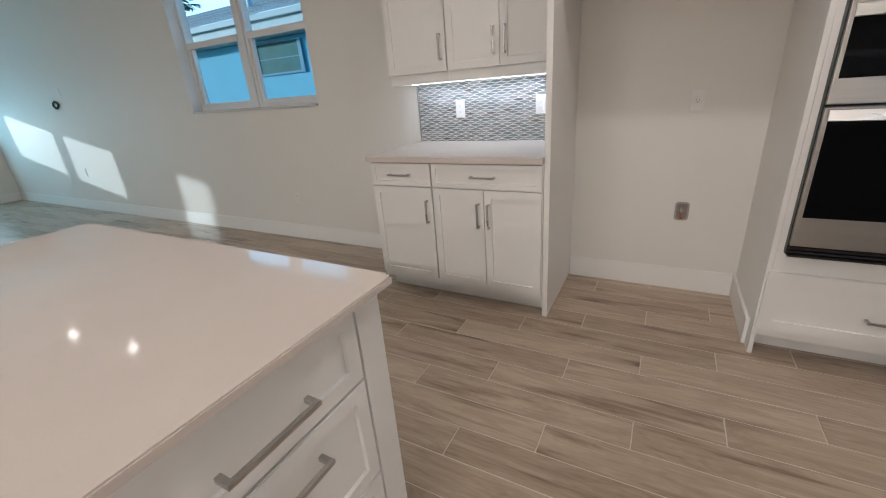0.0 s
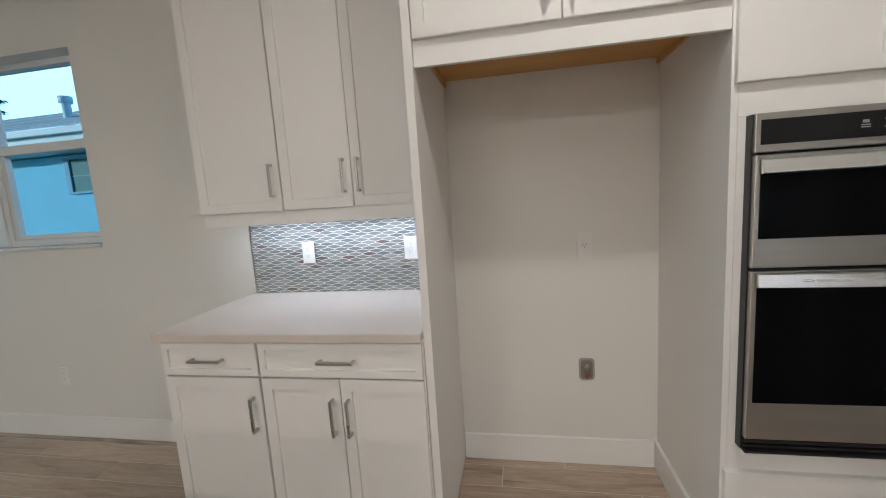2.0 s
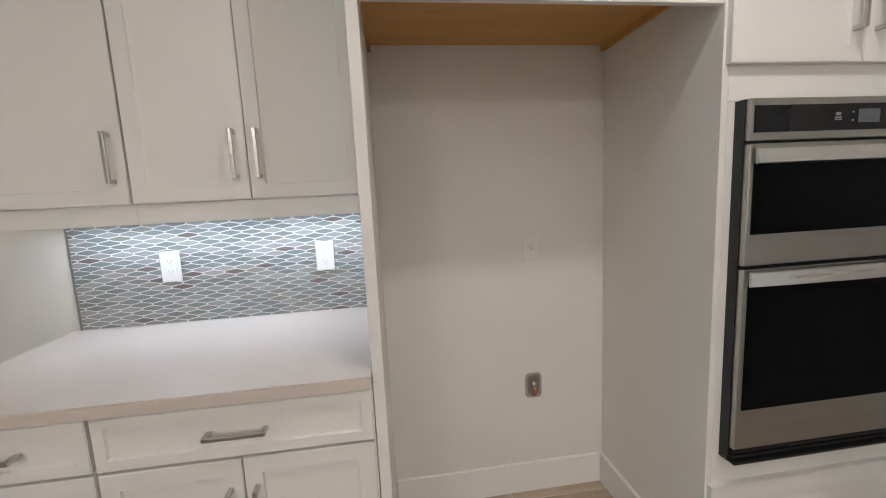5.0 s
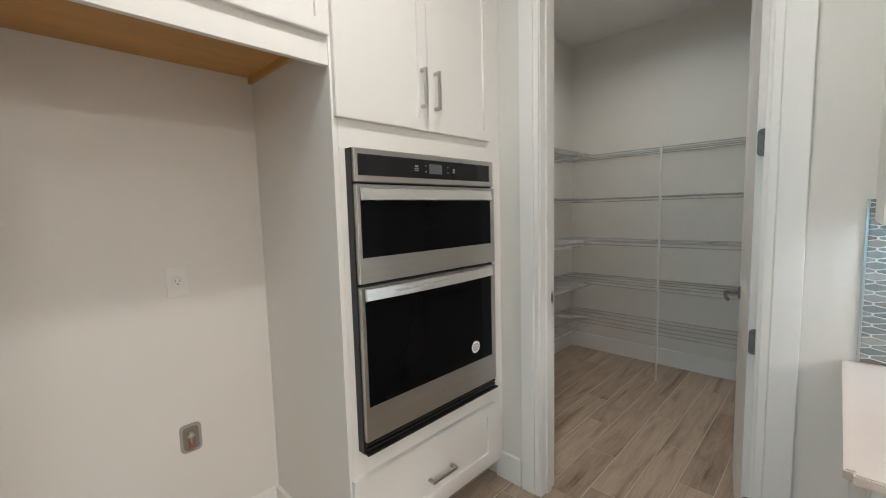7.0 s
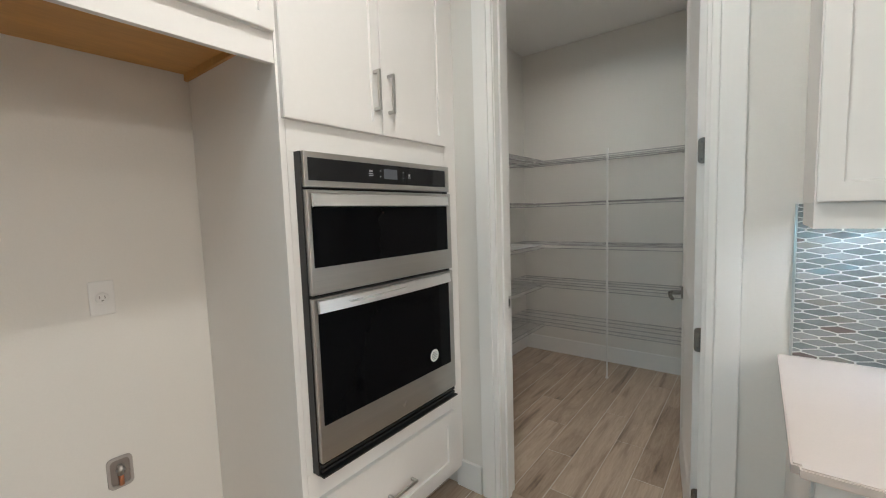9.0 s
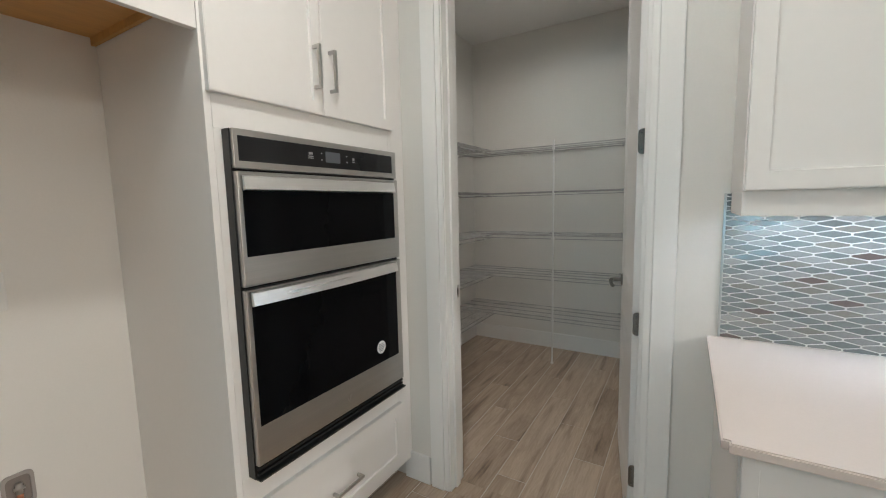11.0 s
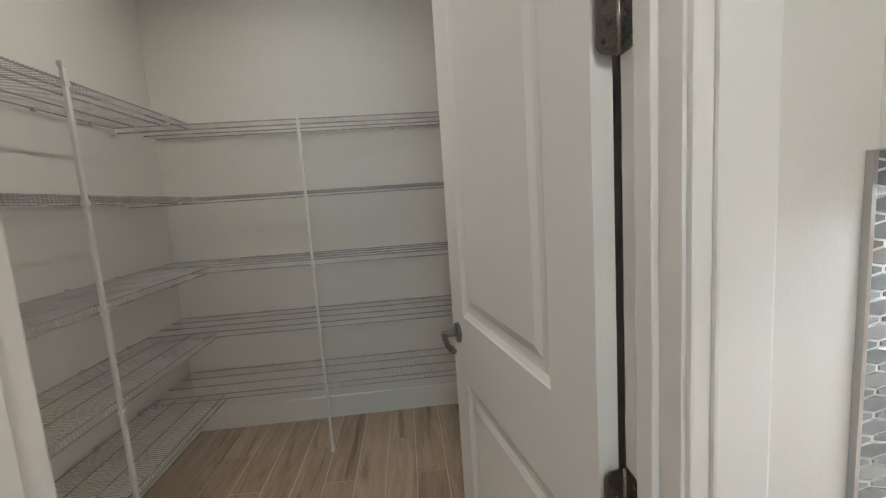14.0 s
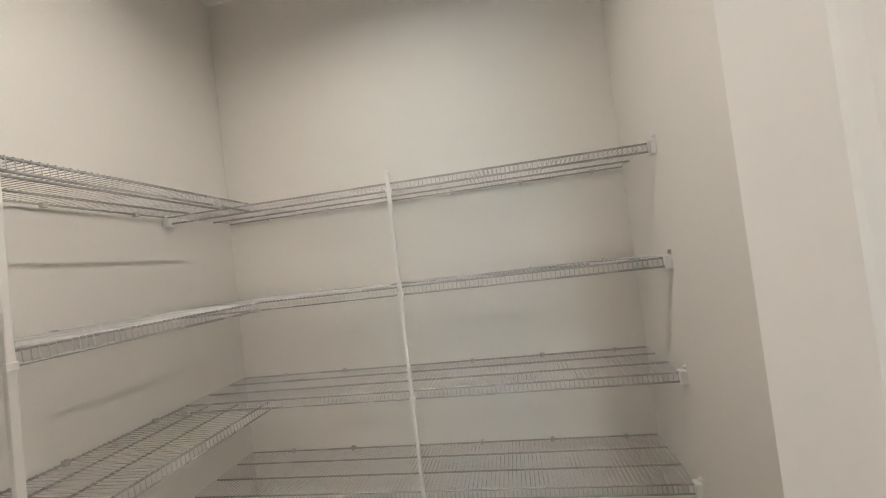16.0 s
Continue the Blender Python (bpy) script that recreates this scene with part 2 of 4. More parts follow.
M_MOSAIC = mosaic_tile("glass_mosaic")
M_GLASS = glass_material("window_glass")
M_LED = glow("led_strip", (1.0, 0.95, 0.88), 14.0)
M_CAN = glow("lamp_lens", (1.0, 0.90, 0.78), 9.0)
M_VINYL = surface("window_vinyl", (0.74, 0.745, 0.75), 0.4, vary=0.02, scale=4, fine=60, bump=0.02)
M_SILL = surface("marble_sill", (0.62, 0.61, 0.60), 0.25, vary=0.10, scale=9, fine=50, bump=0.01)
M_STUCCO = surface("blue_stucco", (0.25, 0.68, 0.95), 0.85, vary=0.05, scale=1.2, fine=60, bump=0.3)
# neighbour's window reveal: stucco blue darkened, its shade put into the colour
M_REVEAL = surface("shaded_reveal", (0.20, 0.46, 0.66), 0.7, vary=0.04, scale=2, fine=40, bump=0.05)
M_SOFFIT = surface("soffit_paint", (0.55, 0.76, 0.86), 0.6, vary=0.03, scale=2, fine=40, bump=0.05)
M_ROOF = surface("grey_roof_tile", (0.34, 0.47, 0.55), 0.75, vary=0.16, scale=2, fine=30, bump=0.3, per_object=0.15)
M_GRASS = surface("lawn", (0.07, 0.11, 0.04), 0.9, vary=0.3, scale=2, fine=60, bump=0.5)
M_TRUNK = surface("palm_bark", (0.20, 0.17, 0.13), 0.9, vary=0.25, scale=6, fine=40, bump=0.5)
M_FROND = surface("palm_leaf", (0.06, 0.11, 0.05), 0.5, vary=0.25, scale=6, fine=40, bump=0.1)
M_SKY = glow("pale_clouds", (0.47, 0.80, 1.0), 2.0)
M_TEAL = surface("tinted_pane", (0.06, 0.22, 0.24), 0.5, spec=0.1, vary=0.2, scale=2, fine=20, bump=0.0)


# ---- mesh helpers ----
def add_box(bm, x0, x1, y0, y1, z0, z1):
    m = Matrix.Translation(((x0 + x1) / 2, (y0 + y1) / 2, (z0 + z1) / 2)) @ Matrix.Diagonal((abs(x1 - x0), abs(y1 - y0), abs(z1 - z0), 1))
    return bmesh.ops.create_cube(bm, size=1, matrix=m)["verts"]


def add_rod(bm, a, b, r, seg=8):
    a, b = Vector(a), Vector(b)
    m = Matrix.Translation((a + b) / 2) @ (b - a).to_track_quat("Z", "Y").to_matrix().to_4x4()
    return bmesh.ops.create_cone(bm, cap_ends=True, segments=seg, radius1=r, radius2=r, depth=(b - a).length, matrix=m)["verts"]


def bevel(bm, width, seg=2):
    if width:
        bmesh.ops.bevel(bm, geom=list(bm.edges), offset=width, segments=seg, affect="EDGES", profile=0.6, clamp_overlap=True)


def finish(name, bm, material, smooth=False):
    me = bpy.data.meshes.new(name)
    bmesh.ops.recalc_face_normals(bm, faces=list(bm.faces))
    bm.to_mesh(me)
    bm.free()
    me.materials.append(material)
    if smooth:
        for p in me.polygons:
            p.use_smooth = True
    return me


def part(name, bm, material, parent, label="", smooth=False):
    ob = new(name, finish(name, bm, material, smooth))
    ob.parent = parent
    if label:
        ob["label"] = label
    return ob


def thing(name, m, label, category, group=""):
    ob = new(name)
    ob.matrix_world = m
    ob.empty_display_size = 0.05
    return tagged(ob, label, category, group)


def boxes(name, spec, material, parent, width=0.0015, label=""):
    bm = bmesh.new()
    for s in spec:
        add_box(bm, *s)
    bevel(bm, width)
    return part(name, bm, material, parent, label)


def structure(name, spec, material, width=0.0, label="", category="", kind="structure"):
    bm = bmesh.new()
    for s in spec:
        add_box(bm, *s)
    bevel(bm, width)
    return tagged(new(name, finish(name, bm, material)), label, category, "", kind)


# ---- the rooms ----
N, E = 2.82, 1.49            # inner faces of the kitchen's north and east walls
W, S = -9.9, -7.6
PX0, PX1, PY0, PY1 = 1.605, 3.63, 1.12, 2.905   # pantry
DY0, DY1, DH = 1.19, 1.98, 2.44               # pantry doorway
WX0, WX1, WZ0, WZ1 = -4.22, -2.49, 1.235, 2.37  # window in the north wall
T = 0.2

structure("wall_north", [(W - T, WX0, N, N + T, 0, CEIL), (WX1, E, N, N + T, 0, CEIL), (WX0, WX1, N, N + T, 0, WZ0), (WX0, WX1, N, N + T, WZ1, CEIL)], M_WALL,
          label="off-white painted drywall wall with a window opening", category="wall")
structure("wall_east", [(E, PX0, DY1 + 0.02, N + T, 0, CEIL), (E, PX0, DY0 - 0.02, DY1 + 0.02, DH + 0.02, CEIL), (E, PX0, S, DY0 - 0.02, 0, CEIL)], M_WALL,
          label="off-white painted drywall wall with the pantry doorway", category="wall")
structure("wall_south", [(W - T, E + 0.115, S - T, S, 0, CEIL)], M_WALL, label="off-white painted drywall wall", category="wall")
# openings of the west wall: (y0, y1, z0, z1)
WEST = [(1.38, 2.37, 0.92, 1.58), (0.48, 1.32, 0.92, 1.58), (-0.63, -0.18, 0.0, 1.58)]
cuts = sorted(WEST)
spec, y = [], S - T
for y0, y1, z0, z1 in cuts:
    spec.append((W - T, W, y, y0, 0, CEIL))
    spec.append((W - T, W, y0, y1, z1, CEIL))
    if z0 > 0:
        spec.append((W - T, W, y0, y1, 0, z0))
    y = y1
spec.append((W - T, W, y, N, 0, CEIL))
structure("wall_west", spec, M_WALL, label="off-white painted drywall wall with low sunlit openings", category="wall")
for y0, y1, z0, z1 in WEST:
    la = bpy.data.lights.new("window_daylight", "AREA")
    la.shape, la.size, la.size_y, la.energy, la.color = "RECTANGLE", y1 - y0, z1 - z0, DAY_W * (y1 - y0) * (z1 - z0), DAY_TINT
    new("window_daylight", la).matrix_world = look((W - 0.1, (y0 + y1) / 2, (z0 + z1) / 2), (W + 1, (y0 + y1) / 2, (z0 + z1) / 2))
structure("ceiling", [(W - T, E + 0.115, S - T, N + T, CEIL, CEIL + 0.15)], M_CEIL, label="white textured drywall ceiling", category="ceiling")
structure("pantry_wall_north", [(PX0, PX1 + T, PY1, PY1 + T, 0, P_CEIL)], M_WALL, label="off-white painted pantry wall behind shelves", category="wall")
structure("pantry_wall_east", [(PX1, PX1 + T, PY0 - T, PY1, 0, P_CEIL)], M_WALL, label="off-white painted pantry back wall", category="wall")
structure("pantry_wall_south", [(PX0, PX1, PY0 - T, PY0, 0, P_CEIL)], M_WALL, label="off-white painted pantry side wall", category="wall")
structure("pantry_ceiling", [(PX0, PX1 + T, PY0 - T, PY1 + T, P_CEIL, P_CEIL + 0.15)], M_CEIL, label="white textured drywall ceiling", category="ceiling")


def baseboard(name, x0, x1, y0, y1):
    """A tall flat baseboard with an eased top edge."""
    bm = bmesh.new()
    add_box(bm, x0, x1, y0, y1, 0.002, 0.145)
    top = [e for e in bm.edges if all(v.co.z > 0.14 for v in e.verts)]
    bmesh.ops.bevel(bm, geom=top, offset=0.005, segments=3, affect="EDGES")
    return tagged(new(name, finish(name, bm, M_TRIM)), "white painted tall flat baseboard", "baseboard", "", "structure")


B = 0.015
baseboard("baseboard", W, -1.52, N - B, N)
baseboard("baseboard", -0.371, 0.587 - B, N - B, N)
baseboard("baseboard", 0.589 - B, 0.589, 2.285, N)
baseboard("baseboard", E - B, E, 2.092, 2.235)
baseboard("baseboard", W, W + B, -0.15, N - B)
baseboard("baseboard", PX0, PX1 - B, PY1 - B, PY1)
baseboard("baseboard", PX1 - B, PX1, PY0, PY1 - B)
baseboard("baseboard", PX0, PX1 - B, PY0, PY0 + B)

# pantry doorway: jambs, stops and casings
JX0, JX1 = E - 0.004, PX0 + 0.004
structure("door_frame", [(JX0, JX1, DY0 - 0.02, DY0, 0, DH), (JX0, JX1, DY1, DY1 + 0.02, 0, DH), (JX0, JX1, DY0 - 0.02, DY1 + 0.02, DH, DH + 0.02)], M_TRIM, 0.001,
          "white painted door jamb", "door frame")
structure("door_stop", [(1.525, 1.562, DY0, DY0 + 0.011, 0, DH - 0.011), (1.525, 1.562, DY1 - 0.011, DY1, 0, DH - 0.011), (1.525, 1.562, DY0, DY1, DH - 0.011, DH)], M_TRIM, 0.003,
          "white painted door stop strip", "door frame")


def casing(name, x_face, out, y0, y1, side):
    """Flat casing with a raised bead at its inner edge; out: -1 towards the kitchen, 1 towards the pantry."""
    w = 0.101
    bm = bmesh.new()
    if side:
        ya, yb = (y0, y0 - w) if side < 0 else (y0, y0 + w)
        s = 1 if yb > ya else -1
        add_box(bm, min(x_face, x_face + out * 0.013), max(x_face, x_face + out * 0.013), min(ya + s * 0.005, ya + s * 0.03), max(ya + s * 0.005, ya + s * 0.03), 0.002, DH + 0.03)
        add_box(bm, min(x_face, x_face + out * 0.018), max(x_face, x_face + out * 0.018), min(ya + s * 0.03, yb), max(ya + s * 0.03, yb), 0.002, DH + 0.005 + w)
    else:
        add_box(bm, min(x_face, x_face + out * 0.018), max(x_face, x_face + out * 0.018), y0 - 0.03, y1 + 0.03, DH + 0.03, DH + 0.005 + w)
    bevel(bm, 0.004)
    return tagged(new(name, finish(name, bm, M_TRIM)), "white painted flat door casing", "door casing", "", "structure")


for xf, o in ((E, -1), (PX0, 1)):
    casing("trim", xf, o, DY0, 0, -1)
    casing("trim", xf, o, DY1, 0, 1)
    casing("trim", xf, o, DY0, DY1, 0)

strike = thing("strike_plate", pose(0, 0, 0), "satin nickel strike plate set in the door jamb", "strike plate")
boxes("plate", [(1.566, 1.596, DY1 - 0.002, DY1 + 0.0005, 0.925, 0.985)], M_NICKEL, strike, 0.0006)
boxes("slot", [(1.574, 1.588, DY1 - 0.0026, DY1, 0.938, 0.972)], M_DARK, strike, 0.0)

# window in the north wall
win = tagged(new("window_1"), "white vinyl double window in a recessed drywall opening", "window", "", "structure")
YF0, YF1 = N + 0.10, N + 0.17
XM = (WX0 + WX1) / 2
for x0, x1 in ((WX0, XM - 0.03), (XM + 0.03, WX1)):
    boxes("window_frame", [(x0, x0 + 0.035, YF0, YF1, WZ0 + 0.02, WZ1), (x1 - 0.035, x1, YF0, YF1, WZ0 + 0.02, WZ1), (x0 + 0.035, x1 - 0.035, YF0, YF1, WZ1 - 0.035, WZ1),
                           (x0 + 0.035, x1 - 0.035, YF0, YF1, WZ0 + 0.02, WZ0 + 0.06)], M_VINYL, win, 0.003)
    zm = 1.862
    boxes("meeting_rail", [(x0 + 0.035, x1 - 0.035, YF0 - 0.005, YF1 - 0.02, zm - 0.028, zm + 0.028)], M_VINYL, win, 0.004)
    boxes("lower_sash", [(x0 + 0.036, x0 + 0.07, YF0 + 0.01, YF1 - 0.025, WZ0 + 0.061, zm - 0.029), (x1 - 0.07, x1 - 0.036, YF0 + 0.01, YF1 - 0.025, WZ0 + 0.061, zm - 0.029),
                         (x0 + 0.07, x1 - 0.07, YF0 + 0.01, YF1 - 0.025, WZ0 + 0.061, WZ0 + 0.09)], M_VINYL, win, 0.003)
    for z0, z1, yy, inset in ((WZ0 + 0.09, zm - 0.028, YF0 + 0.025, 0.07), (zm + 0.028, WZ1 - 0.035, YF0 + 0.045, 0.035)):
        p = boxes("pane", [(x0 + inset, x1 - inset, yy, yy + 0.004, z0, z1)], M_GLASS, win, 0.0)
        p.visible_shadow = False
boxes("mullion", [(XM - 0.03, XM + 0.03, YF0 - 0.012, YF1, WZ0 + 0.02, WZ1)], M_VINYL, win, 0.006)
boxes("window_sill", [(WX0 + 0.002, WX1 - 0.002, N - 0.018, YF1, WZ0 + 0.001, WZ0 + 0.02)], M_SILL, win, 0.004, "grey marble sill")

# ---- kitchen things ----
def shaker(name, parent, x0, x1, z0, z1, y, rail=0.058, thick=0.02, label=""):
    """A shaker front: flat rails and stiles round a sunk panel; its face lies at y and looks towards -y."""
    bm = bmesh.new()
    add_box(bm, x0, x1, y, y + thick, z0, z1)
    front = min(bm.faces, key=lambda f: f.calc_center_median().y)
    outer = [e for e in front.edges]
    bmesh.ops.bevel(bm, geom=outer, offset=0.002, segments=2, affect="EDGES")
    front = min(bm.faces, key=lambda f: (round(f.calc_center_median().y, 5), -f.calc_area()))
    bmesh.ops.inset_region(bm, faces=[front], thickness=rail, depth=0)
    bmesh.ops.inset_region(bm, faces=[front], thickness=0.0025, depth=0)
    bmesh.ops.translate(bm, verts=list(front.verts), vec=(0, 0.009, 0))
    return part(name, bm, M_CAB, parent, label)


def pull(parent, x, z, y, upright, length=0.145):
    """A square bar pull on two posts."""
    bm = bmesh.new()
    h = length / 2
    if upright:
        add_box(bm, x - 0.0055, x + 0.0055, y - 0.034, y - 0.024, z - h, z + h)
        for s in (-1, 1):
            add_box(bm, x - 0.0055, x + 0.0055, y - 0.0245, y, z + s * (h - 0.006) - 0.006, z + s * (h - 0.006) + 0.006)
    else:
        add_box(bm, x - h, x + h, y - 0.034, y - 0.024, z - 0.0055, z + 0.0055)
        for s in (-1, 1):
            add_box(bm, x + s * (h - 0.006) - 0.006, x + s * (h - 0.006) + 0.006, y - 0.0245, y, z - 0.0055, z + 0.0055)
    bevel(bm, 0.0018)
    return part("handle", bm, M_NICKEL, parent, "satin nickel bar pull")


def base_cabinet(m, w, doors, drawer=True, depth=0.655, label="", group=""):
    """Front at local y = 0 looking to -y, left end at x = 0."""
    c = thing("base_cabinet", m, label, "cabinet", group)
    boxes("body", [(0.0, w, 0.02, depth, 0.11, 0.899)], M_CAB, c, 0.001)
    boxes("toe_kick", [(0.0, w, 0.118, 0.133, 0.002, 0.109)], M_CAB, c, 0.0005)
    top = 0.893
    if drawer:
        d = shaker("drawer_front", c, 0.004, w - 0.004, 0.757, top, 0.0, rail=0.036)
        pull(d, w / 2, 0.826, 0.0, False)
        top = 0.749
    n = doors
    for i in range(n):
        a, b = 0.004 + i * (w - 0.004) / n, (i + 1) * (w - 0.004) / n
        d = shaker("door", c, a, b, 0.15, top, 0.0)
        right = (i == 0) if n > 1 else True
        pull(d, b - 0.030 if right else a + 0.030, top - 0.145, 0.0, True)
    return c


def wall_cabinet(m, w, doors, z0, z1, depth=0.335, label="", group="", rail=True, ends=(False, False), handle_z=None):
    c = thing("wall_cabinet", m, label, "cabinet", group)
    boxes("body", [(0.0, w, 0.02, depth, z0, z1)], M_CAB, c, 0.001)
    for i in range(doors):
        a, b = 0.003 + i * (w - 0.003) / doors, (i + 1) * (w - 0.003) / doors
        d = shaker("door", c, a, b, z0 + 0.002, z1 - 0.004, 0.0)
        right = (i == 0) if doors > 1 else True
        pull(d, b - 0.032 if right else a + 0.032, z0 + 0.135 if handle_z is None else handle_z, 0.0, True, 0.145)
    if rail:
        spec = [(0.0, w, 0.022, 0.040, z0 - 0.06, z0 - 0.0002)]
        if ends[0]:
            spec.append((0.0, 0.018, 0.041, depth - 0.035, z0 - 0.06, z0 - 0.0002))
        if ends[1]:
            spec.append((w - 0.018, w, 0.041, depth - 0.035, z0 - 0.06, z0 - 0.0002))
        boxes("light_rail", spec, M_CAB, c, 0.001)
    # stepped crown
    k = 1.0 if ends[0] else 0.0
    boxes("crown", [(-0.004 * k, w, -0.002, depth, z1, z1 + 0.016), (-0.018 * k, w, -0.016, depth, z1 + 0.0162, z1 + 0.034), (-0.034 * k, w, -0.032, depth, z1 + 0.0342, z1 + 0.055), (-0.05 * k, w, -0.048, depth, z1 + 0.0552, z1 + 0.085)],
          M_CAB, c, 0.006)
    return c


FB = 2.16    # face of the base cabinets on the north wall
base_cabinet(pose(-1.505, FB, 0), 0.434, 1, label="white shaker base cabinet with one drawer and one door", group="white base cabinets")
base_cabinet(pose(-1.069, FB, 0), 0.662, 2, label="white shaker base cabinet with a wide drawer and two doors", group="white base cabinets")


def worktop(name, x0, x1, y0, y1, round_at, label, z0=0.90, z1=0.92):
    """A quartz slab with eased edges and rounded free corners."""
    bm = bmesh.new()
    add_box(bm, x0, x1, y0, y1, z0, z1)
    up = [e for e in bm.edges if abs(e.verts[0].co.z - e.verts[1].co.z) > 0.01 and any(abs(e.verts[0].co.x - a) < 1e-4 and abs(e.verts[0].co.y - b) < 1e-4 for a, b in round_at)]
    bmesh.ops.bevel(bm, geom=up, offset=0.012, segments=4, affect="EDGES")
    flat = [e for e in bm.edges if abs(e.verts[0].co.z - e.verts[1].co.z) < 1e-5]
    bmesh.ops.bevel(bm, geom=flat, offset=0.003, segments=2, affect="EDGES")
    return tagged(new(name, finish(name, bm, M_QUARTZ)), label, "countertop")


worktop("countertop", -1.535, -0.4065, 2.145, N - 0.001, [(-1.535, 2.145)], "white quartz countertop on the small base cabinets", 0.90, 0.933)
WALL_Z0, WALL_Z1 = 1.39, 2.405
wall_cabinet(pose(-1.505, 2.48, 0), 0.425, 1, WALL_Z0, WALL_Z1, label="white shaker wall cabinet with one door", group="white wall cabinets", ends=(True, False))
wall_cabinet(pose(-1.079, 2.48, 0), 0.671, 2, WALL_Z0, WALL_Z1, label="white shaker wall cabinet with two doors", group="white wall cabinets")

# refrigerator niche: end panel, cabinet above
pan = thing("fridge_partition", pose(-0.405, 2.185, 0), "tall white lacquered end panel beside the refrigerator niche", "panel")
boxes("board", [(0.0, 0.03, 0.0, N - 2.192, 0.006, 2.49)], M_CAB, pan, 0.0015)
boxes("foot", [(0.002, 0.028, 0.002, 0.03, 0.0, 0.0058)], M_PLASTIC, pan, 0.001)
fr = thing("fridge_cabinet", pose(-0.374, 2.185, 0), "white shaker cabinet over the empty refrigerator niche with raw plywood underside", "cabinet")
boxes("body", [(0.0, 0.961, 0.02, N - 2.187, 1.965, 2.42)], M_CAB, fr, 0.001)
boxes("fascia", [(0.0, 0.961, 0.02, 0.04, 1.845, 1.9645)], M_CAB, fr, 0.001)
boxes("underside", [(0.0, 0.961, 0.041, N - 2.187, 1.95, 1.9645)], M_PLY, fr, 0.0005, "raw plywood underside")
boxes("cleat", [(0.0, 0.961, 0.041, 0.060, 1.905, 1.9495), (0.0, 0.014, 0.061, N - 2.187, 1.925, 1.9495), (0.947, 0.961, 0.061, N - 2.187, 1.925, 1.9495)], M_PLY, fr, 0.0005, "raw plywood cleat")
for i, (a, b) in enumerate(((0.003, 0.478), (0.482, 0.958))):
    d = shaker("door", fr, a, b, 1.93, 2.416, 0.0)
    pull(d, b - 0.038 if i == 0 else a + 0.038, 2.06, 0.0, True)
boxes("crown", [(-0.03, 0.961, 0.005, 0.3, 2.4905, 2.50), (-0.03, 0.961, -0.02, 0.3, 2.5005, 2.535), (0.0, 0.961, 0.005, 0.3, 2.4205, 2.49)], M_CAB, fr, 0.003)

# oven tower
OX0, OX1 = 0.589, 1.402
tower = thing("oven_cabinet", pose(OX0, 2.185, 0), "tall white shaker cabinet holding a built-in double oven", "cabinet")
wT, dT = OX1 - OX0, N - 2.187
boxes("side_panel", [(0.0, 0.02, 0.02, dT, 0.002, 2.42)], M_CAB, tower, 0.001)
boxes("side_panel", [(wT - 0.02, wT, 0.02, dT, 0.11, 2.42)], M_CAB, tower, 0.001)
boxes("filler", [(wT + 0.0005, E - OX0 - 0.001, 0.02, 0.045, 0.11, 2.42)], M_CAB, tower, 0.0005)
boxes("face_frame", [(0.0205, wT - 0.0205, 0.02, 0.04, 1.592, 2.419), (0.0205, 0.049, 0.02, 0.04, 0.535, 1.5915), (wT - 0.049, wT - 0.0205, 0.02, 0.04, 0.535, 1.5915),
                     (0.0205, wT - 0.0205, 0.02, 0.04, 0.11, 0.5345)], M_CAB, tower, 0.0008)
boxes("toe_kick", [(0.0205, E - OX0 - 0.001, 0.125, 0.140, 0.002, 0.109)], M_CAB, tower, 0.0005)
boxes("back", [(0.0205, wT - 0.0205, dT - 0.012, dT, 0.12, 2.42)], M_CABIN, tower, 0.0)
for i, (a, b) in enumerate(((0.008, wT / 2 + 0.008), (wT / 2 + 0.012, wT - 0.006))):
    d = shaker("door", tower, a, b, 1.688, 2.416, 0.0)
    pull(d, b - 0.034 if i == 0 else a + 0.034, 1.842, 0.0, True)
d = shaker("drawer_front", tower, 0.008, wT - 0.003, 0.15, 0.44, 0.0, rail=0.07)
pull(d, wT / 2 + 0.02, 0.272, 0.0, False)
boxes("crown", [(0.0, E - OX0 - 0.001, 0.005, 0.3, 2.4205, 2.49), (0.0, E - OX0 - 0.001, -0.02, 0.3, 2.4905, 2.535)], M_CAB, tower, 0.004)

# double oven: local x from its left edge, face at y = 0, z from its foot
OW, OH = 0.744, 1.056
oven = thing("wall_oven", pose(0.632, 2.160, 0.535), "stainless steel built-in combination microwave and wall oven with black glass", "oven")
boxes("housing", [(0.022, OW - 0.022, 0.047, 0.56, 0.03, OH - 0.02)], M_BLACK, oven, 0.002)
boxes("trim_flange", [(0.0, 0.012, 0.012, 0.0448, 0.0, OH), (OW - 0.012, OW, 0.012, 0.0448, 0.0, OH), (0.0125, OW - 0.0125, 0.030, 0.0448, 0.0, OH)], M_BLACK, oven, 0.001, "black side trim")
cp = boxes("control_panel", [(0.004, OW - 0.001, 0.0, 0.029, 0.945, OH)], M_STEEL, oven, 0.002)
boxes("glass", [(0.018, OW - 0.03, -0.0015, 0.001, 0.966, OH - 0.019)], M_PANELGLASS, cp, 0.0004, "black control glass")
boxes("display", [(0.342, 0.412, -0.0022, -0.0012, 0.985, OH - 0.034)], M_SCREEN, cp, 0.0, "grey display")
